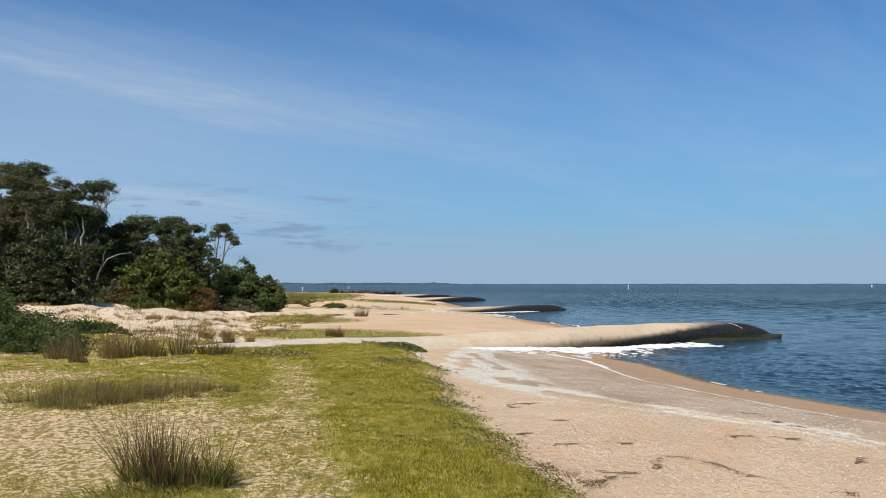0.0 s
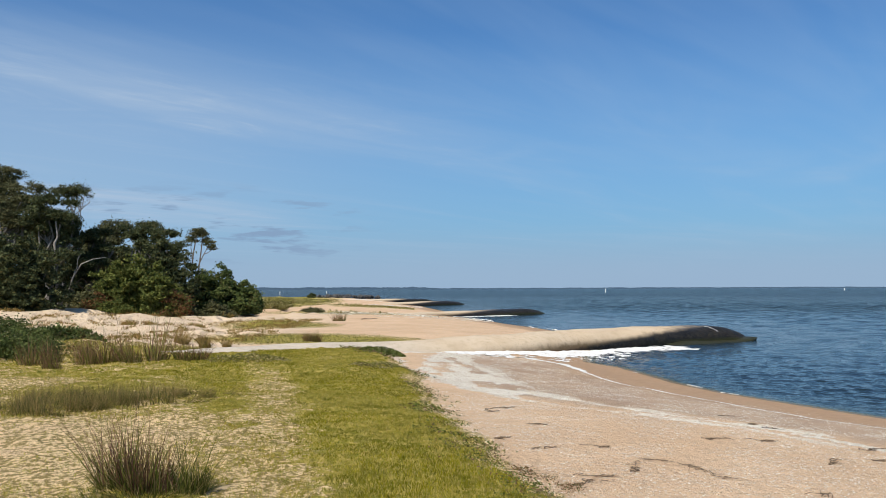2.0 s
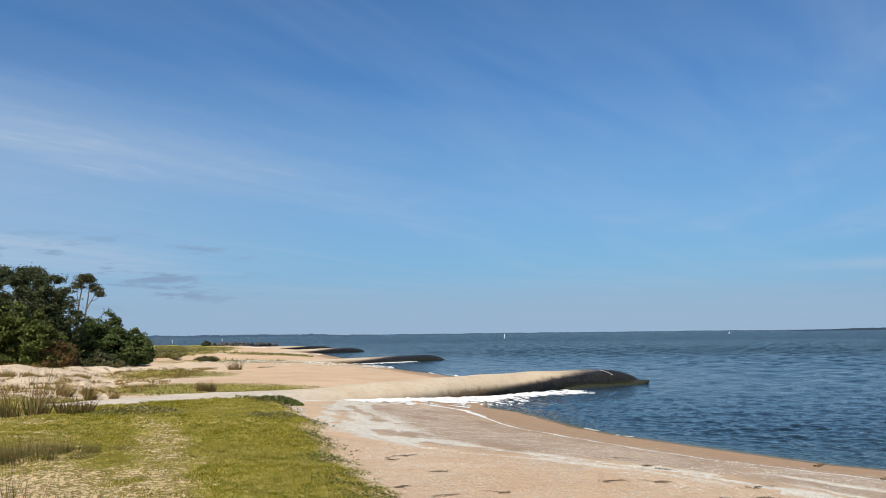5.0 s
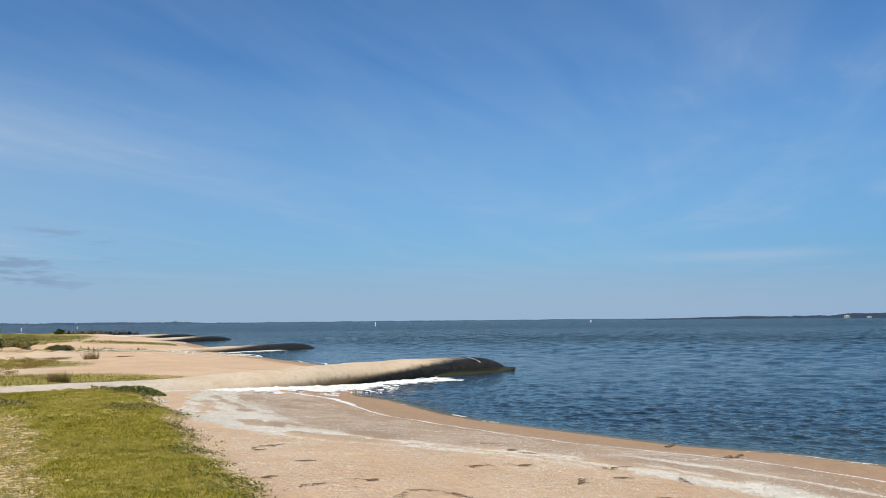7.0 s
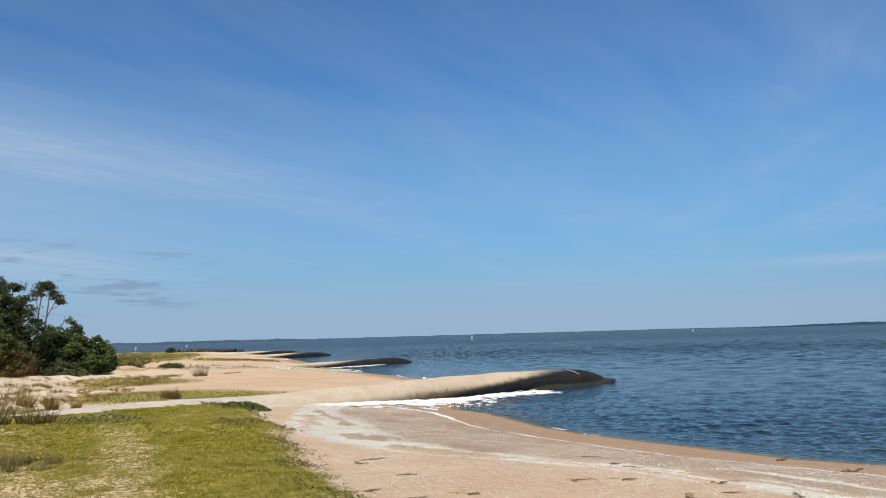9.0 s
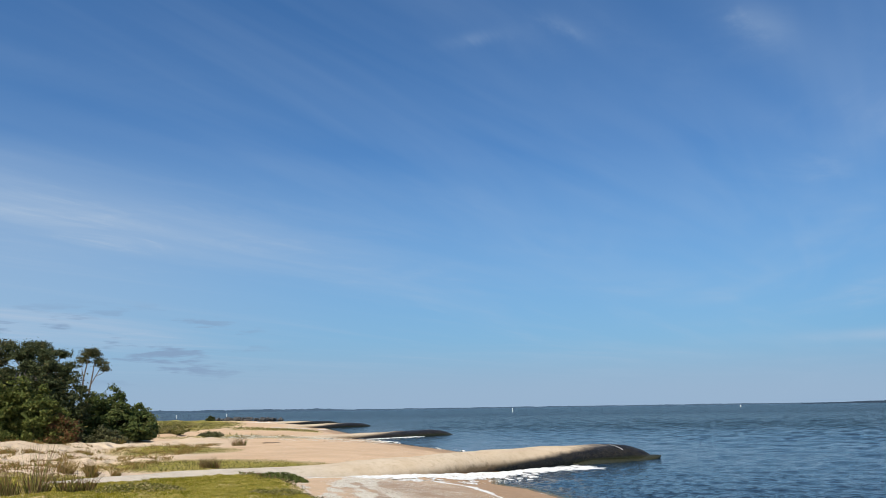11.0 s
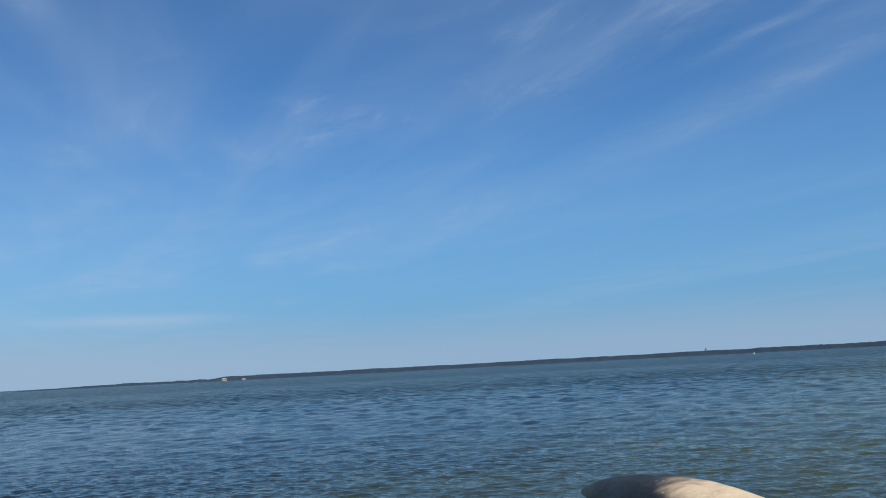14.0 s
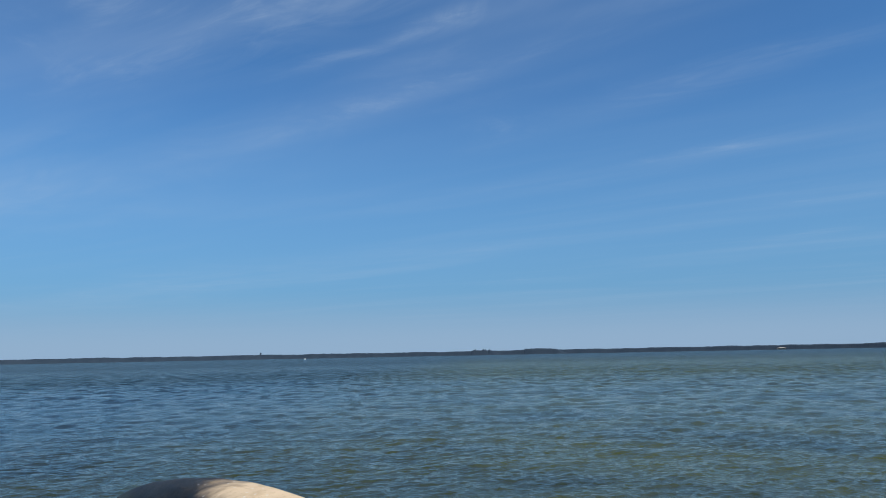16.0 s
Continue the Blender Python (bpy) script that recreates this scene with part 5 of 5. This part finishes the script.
# ---- rock groyne far along the shore ----
def rock_groyne():
    g = np.random.default_rng(871)
    base = thing("rock_groyne", -15.3, 168, 0, "low groyne of dark heaped rocks at the point", "groyne")
    shapes = []
    for i in range(5):
        bm = bmesh.new()
        bmesh.ops.create_icosphere(bm, subdivisions=1, radius=0.5)
        for v in bm.verts:
            v.co *= g.uniform(0.7, 1.15)
            v.co.z *= 0.75
        me = bm_mesh("rock", bm)
        me.materials.append(ROCK)
        shapes.append(me)
    for i in range(90):
        ob = new("rock", shapes[int(g.integers(5))])
        ob.parent = base
        u = g.uniform(-1, 1)
        k = g.uniform(0.5, 1.25)
        ob.location = (u * 7.0, g.uniform(-1.2, 1.2), 0.45 + g.uniform(0, 0.45) * (1 - u * u * 0.6))
        ob.rotation_euler = (g.uniform(0, 6), g.uniform(0, 6), g.uniform(0, 6))
        ob.scale = (k, k, k * 0.8)


rock_groyne()


# ---- marks on the water ----
def beacon(az, dist, tall, width, label, name="channel_beacon"):
    x, y = dist * math.sin(radians(az)), dist * math.cos(radians(az))
    base = thing(name, x, y, 0, label, "beacon", "channel marks")
    bm = bmesh.new()
    limb_mesh(bm, ((0, 0, -2), (0, 0, 0), (0, 0, tall * 0.7)), width * 0.35, width * 0.3, 10)
    part("pile", bm, WHITE, base)
    bm = bmesh.new()
    bmesh.ops.create_cone(bm, cap_ends=True, segments=12, radius1=width * 0.5, radius2=width * 0.42, depth=tall * 0.32, matrix=Matrix.Translation((0, 0, tall * 0.84)))
    part("topmark", bm, WHITE, base)


beacon(12.66, 420, 2.0, 0.55, "white channel beacon standing in the lake")
beacon(27.46, 700, 1.7, 1.1, "small white mark afloat on the lake")
beacon(-9.65, 330, 1.25, 0.4, "white channel mark beyond the point")
beacon(-6.5, 420, 1.35, 0.45, "white channel mark beyond the point")
# a white speck taken for a boat, built like the channel marks
beacon(78.6, 900, 1.6, 1.3, "small white mark afloat on the lake")


# ---- far shore ----
def far_shore(az0, az1, dist, tall, material, label, seed, sand=0.0, ramp_in=0.0, ramp_out=0.0, rough=0.5):
    """A low wooded bank: a rounded ridge with an uneven top, a hundred metres deep."""
    az = np.radians(np.arange(az0, az1, 0.03))
    t = (np.degrees(az) - az0) / (az1 - az0)
    prof = np.ones_like(t)
    if ramp_in:
        prof *= step(t, 0, ramp_in) * 0.75 + 0.25 * step(t, 0, 0.01)
    if ramp_out:
        prof *= 1 - 0.8 * step(t, 1 - ramp_out, 1)
    top = tall * prof * (1 - rough + rough * (1.2 * fbm(az * 60, az * 0 + 1, 4, seed) + 0.8 * vnoise(az * 1500, az * 0, seed + 3)))
    rows = [(dist, np.full_like(az, -0.5)), (dist + 2, top * 0.15 + sand), (dist + 6, top * 0.8), (dist + 14, top), (dist + 60, top * 0.97), (dist + 110, np.full_like(az, -0.5))]
    V = np.concatenate([np.stack([r * np.sin(az), r * np.cos(az), h], 1) for r, h in rows])
    me = np_mesh("backdrop", V, grid_faces(len(az), len(rows)), False)
    tagged(place("backdrop", me, material), label, "far shore", kind="structure")
    if sand:
        w = sand * step(fbm(az * 120, az * 0, 3, seed + 9), 0.42, 0.6) + 0.05
        V = np.concatenate([np.stack([r * np.sin(az), r * np.cos(az), h], 1) for r, h in ((dist - 6, np.full_like(az, -0.4)), (dist - 3, w), (dist + 4, w * 1.2))])
        me = np_mesh("backdrop", V, grid_faces(len(az), 3), False)
        tagged(place("backdrop", me, FAR_SAND), "thin pale beach along the far shore", "far shore", kind="structure")


far_shore(-40, 3.6, 2600, 7.5, FAR_HAZE_PALE, "low wooded shore across the lake, haze in its colour", 901, 0, 0, 0.1)
far_shore(2.0, 34, 4300, 5.5, FAR_HAZE_PALE, "very distant shore across the lake, haze in its colour", 911)
far_shore(31, 44, 3000, 9.0, FAR_HAZE_DARK, "low wooded far shore", 921, 0, 0.5)
far_shore(41.5, 150, 2300, 12.0, FAR_HAZE_DARK, "long low wooded far shore", 931, 0, 0.02, 0, 0.22)
far_shore(89.8, 92.0, 2200, 14.0, FAR_HAZE_DARK, "taller clump of trees on the far shore", 941, 0, 0.2, 0.4)
far_shore(93.6, 96.5, 2200, 15.0, FAR_HAZE_DARK, "flat-topped pine block on the far shore", 951, 0, 0.01, 0.3, 0.15)


def far_house(az, dist, w, h, label):
    x, y = dist * math.sin(radians(az)), dist * math.cos(radians(az))
    base = thing("far_house", x, y, 0.5, label, "house")
    base.rotation_euler = (0, 0, -radians(az))
    bm = bmesh.new()
    bmesh.ops.create_cube(bm, size=1, matrix=Matrix.Translation((0, 0, h * 0.3)) @ Matrix.Diagonal((w, w * 0.7, h * 0.6, 1)))
    part("wall", bm, WALL, base)
    bm = bmesh.new()
    a = [bm.verts.new(p) for p in ((-w * 0.55, -w * 0.4, h * 0.6), (w * 0.55, -w * 0.4, h * 0.6), (w * 0.55, w * 0.4, h * 0.6), (-w * 0.55, w * 0.4, h * 0.6), (-w * 0.2, 0, h), (w * 0.2, 0, h))]
    for f in ((0, 1, 5, 4), (1, 2, 5), (2, 3, 4, 5), (3, 0, 4), (3, 2, 1, 0)):
        bm.faces.new([a[i] for i in f])
    part("roof", bm, ROOF, base)
    for k in (-0.25, 0.25):
        bm = bmesh.new()
        bmesh.ops.create_cube(bm, size=1, matrix=Matrix.Translation((k * w, -w * 0.355, h * 0.3)) @ Matrix.Diagonal((w * 0.2, 0.1, h * 0.3, 1)))
        part("window", bm, PANE, base)


far_house(43.35, 2285, 13, 7.5, "pale gabled house on the far shore")
far_house(44.6, 2288, 11, 4.5, "low pale building on the far shore")
far_house(110.2, 2288, 22, 5.5, "low pale building on the far shore")


def far_tower(az, dist, tall):
    x, y = dist * math.sin(radians(az)), dist * math.cos(radians(az))
    base = thing("far_tower", x, y, 8, "slim tower above the far trees", "tower")
    bm = bmesh.new()
    limb_mesh(bm, ((0, 0, -8), (0, 0, tall * 0.8)), 1.0, 0.8, 8)
    part("shaft", bm, FAR_HAZE_DARK, base)
    bm = bmesh.new()
    bmesh.ops.create_cone(bm, cap_ends=True, segments=8, radius1=2.4, radius2=2.0, depth=tall * 0.25, matrix=Matrix.Translation((0, 0, tall * 0.85)))
    part("tank", bm, FAR_HAZE_DARK, base)


far_tower(75.65, 2320, 10.5)
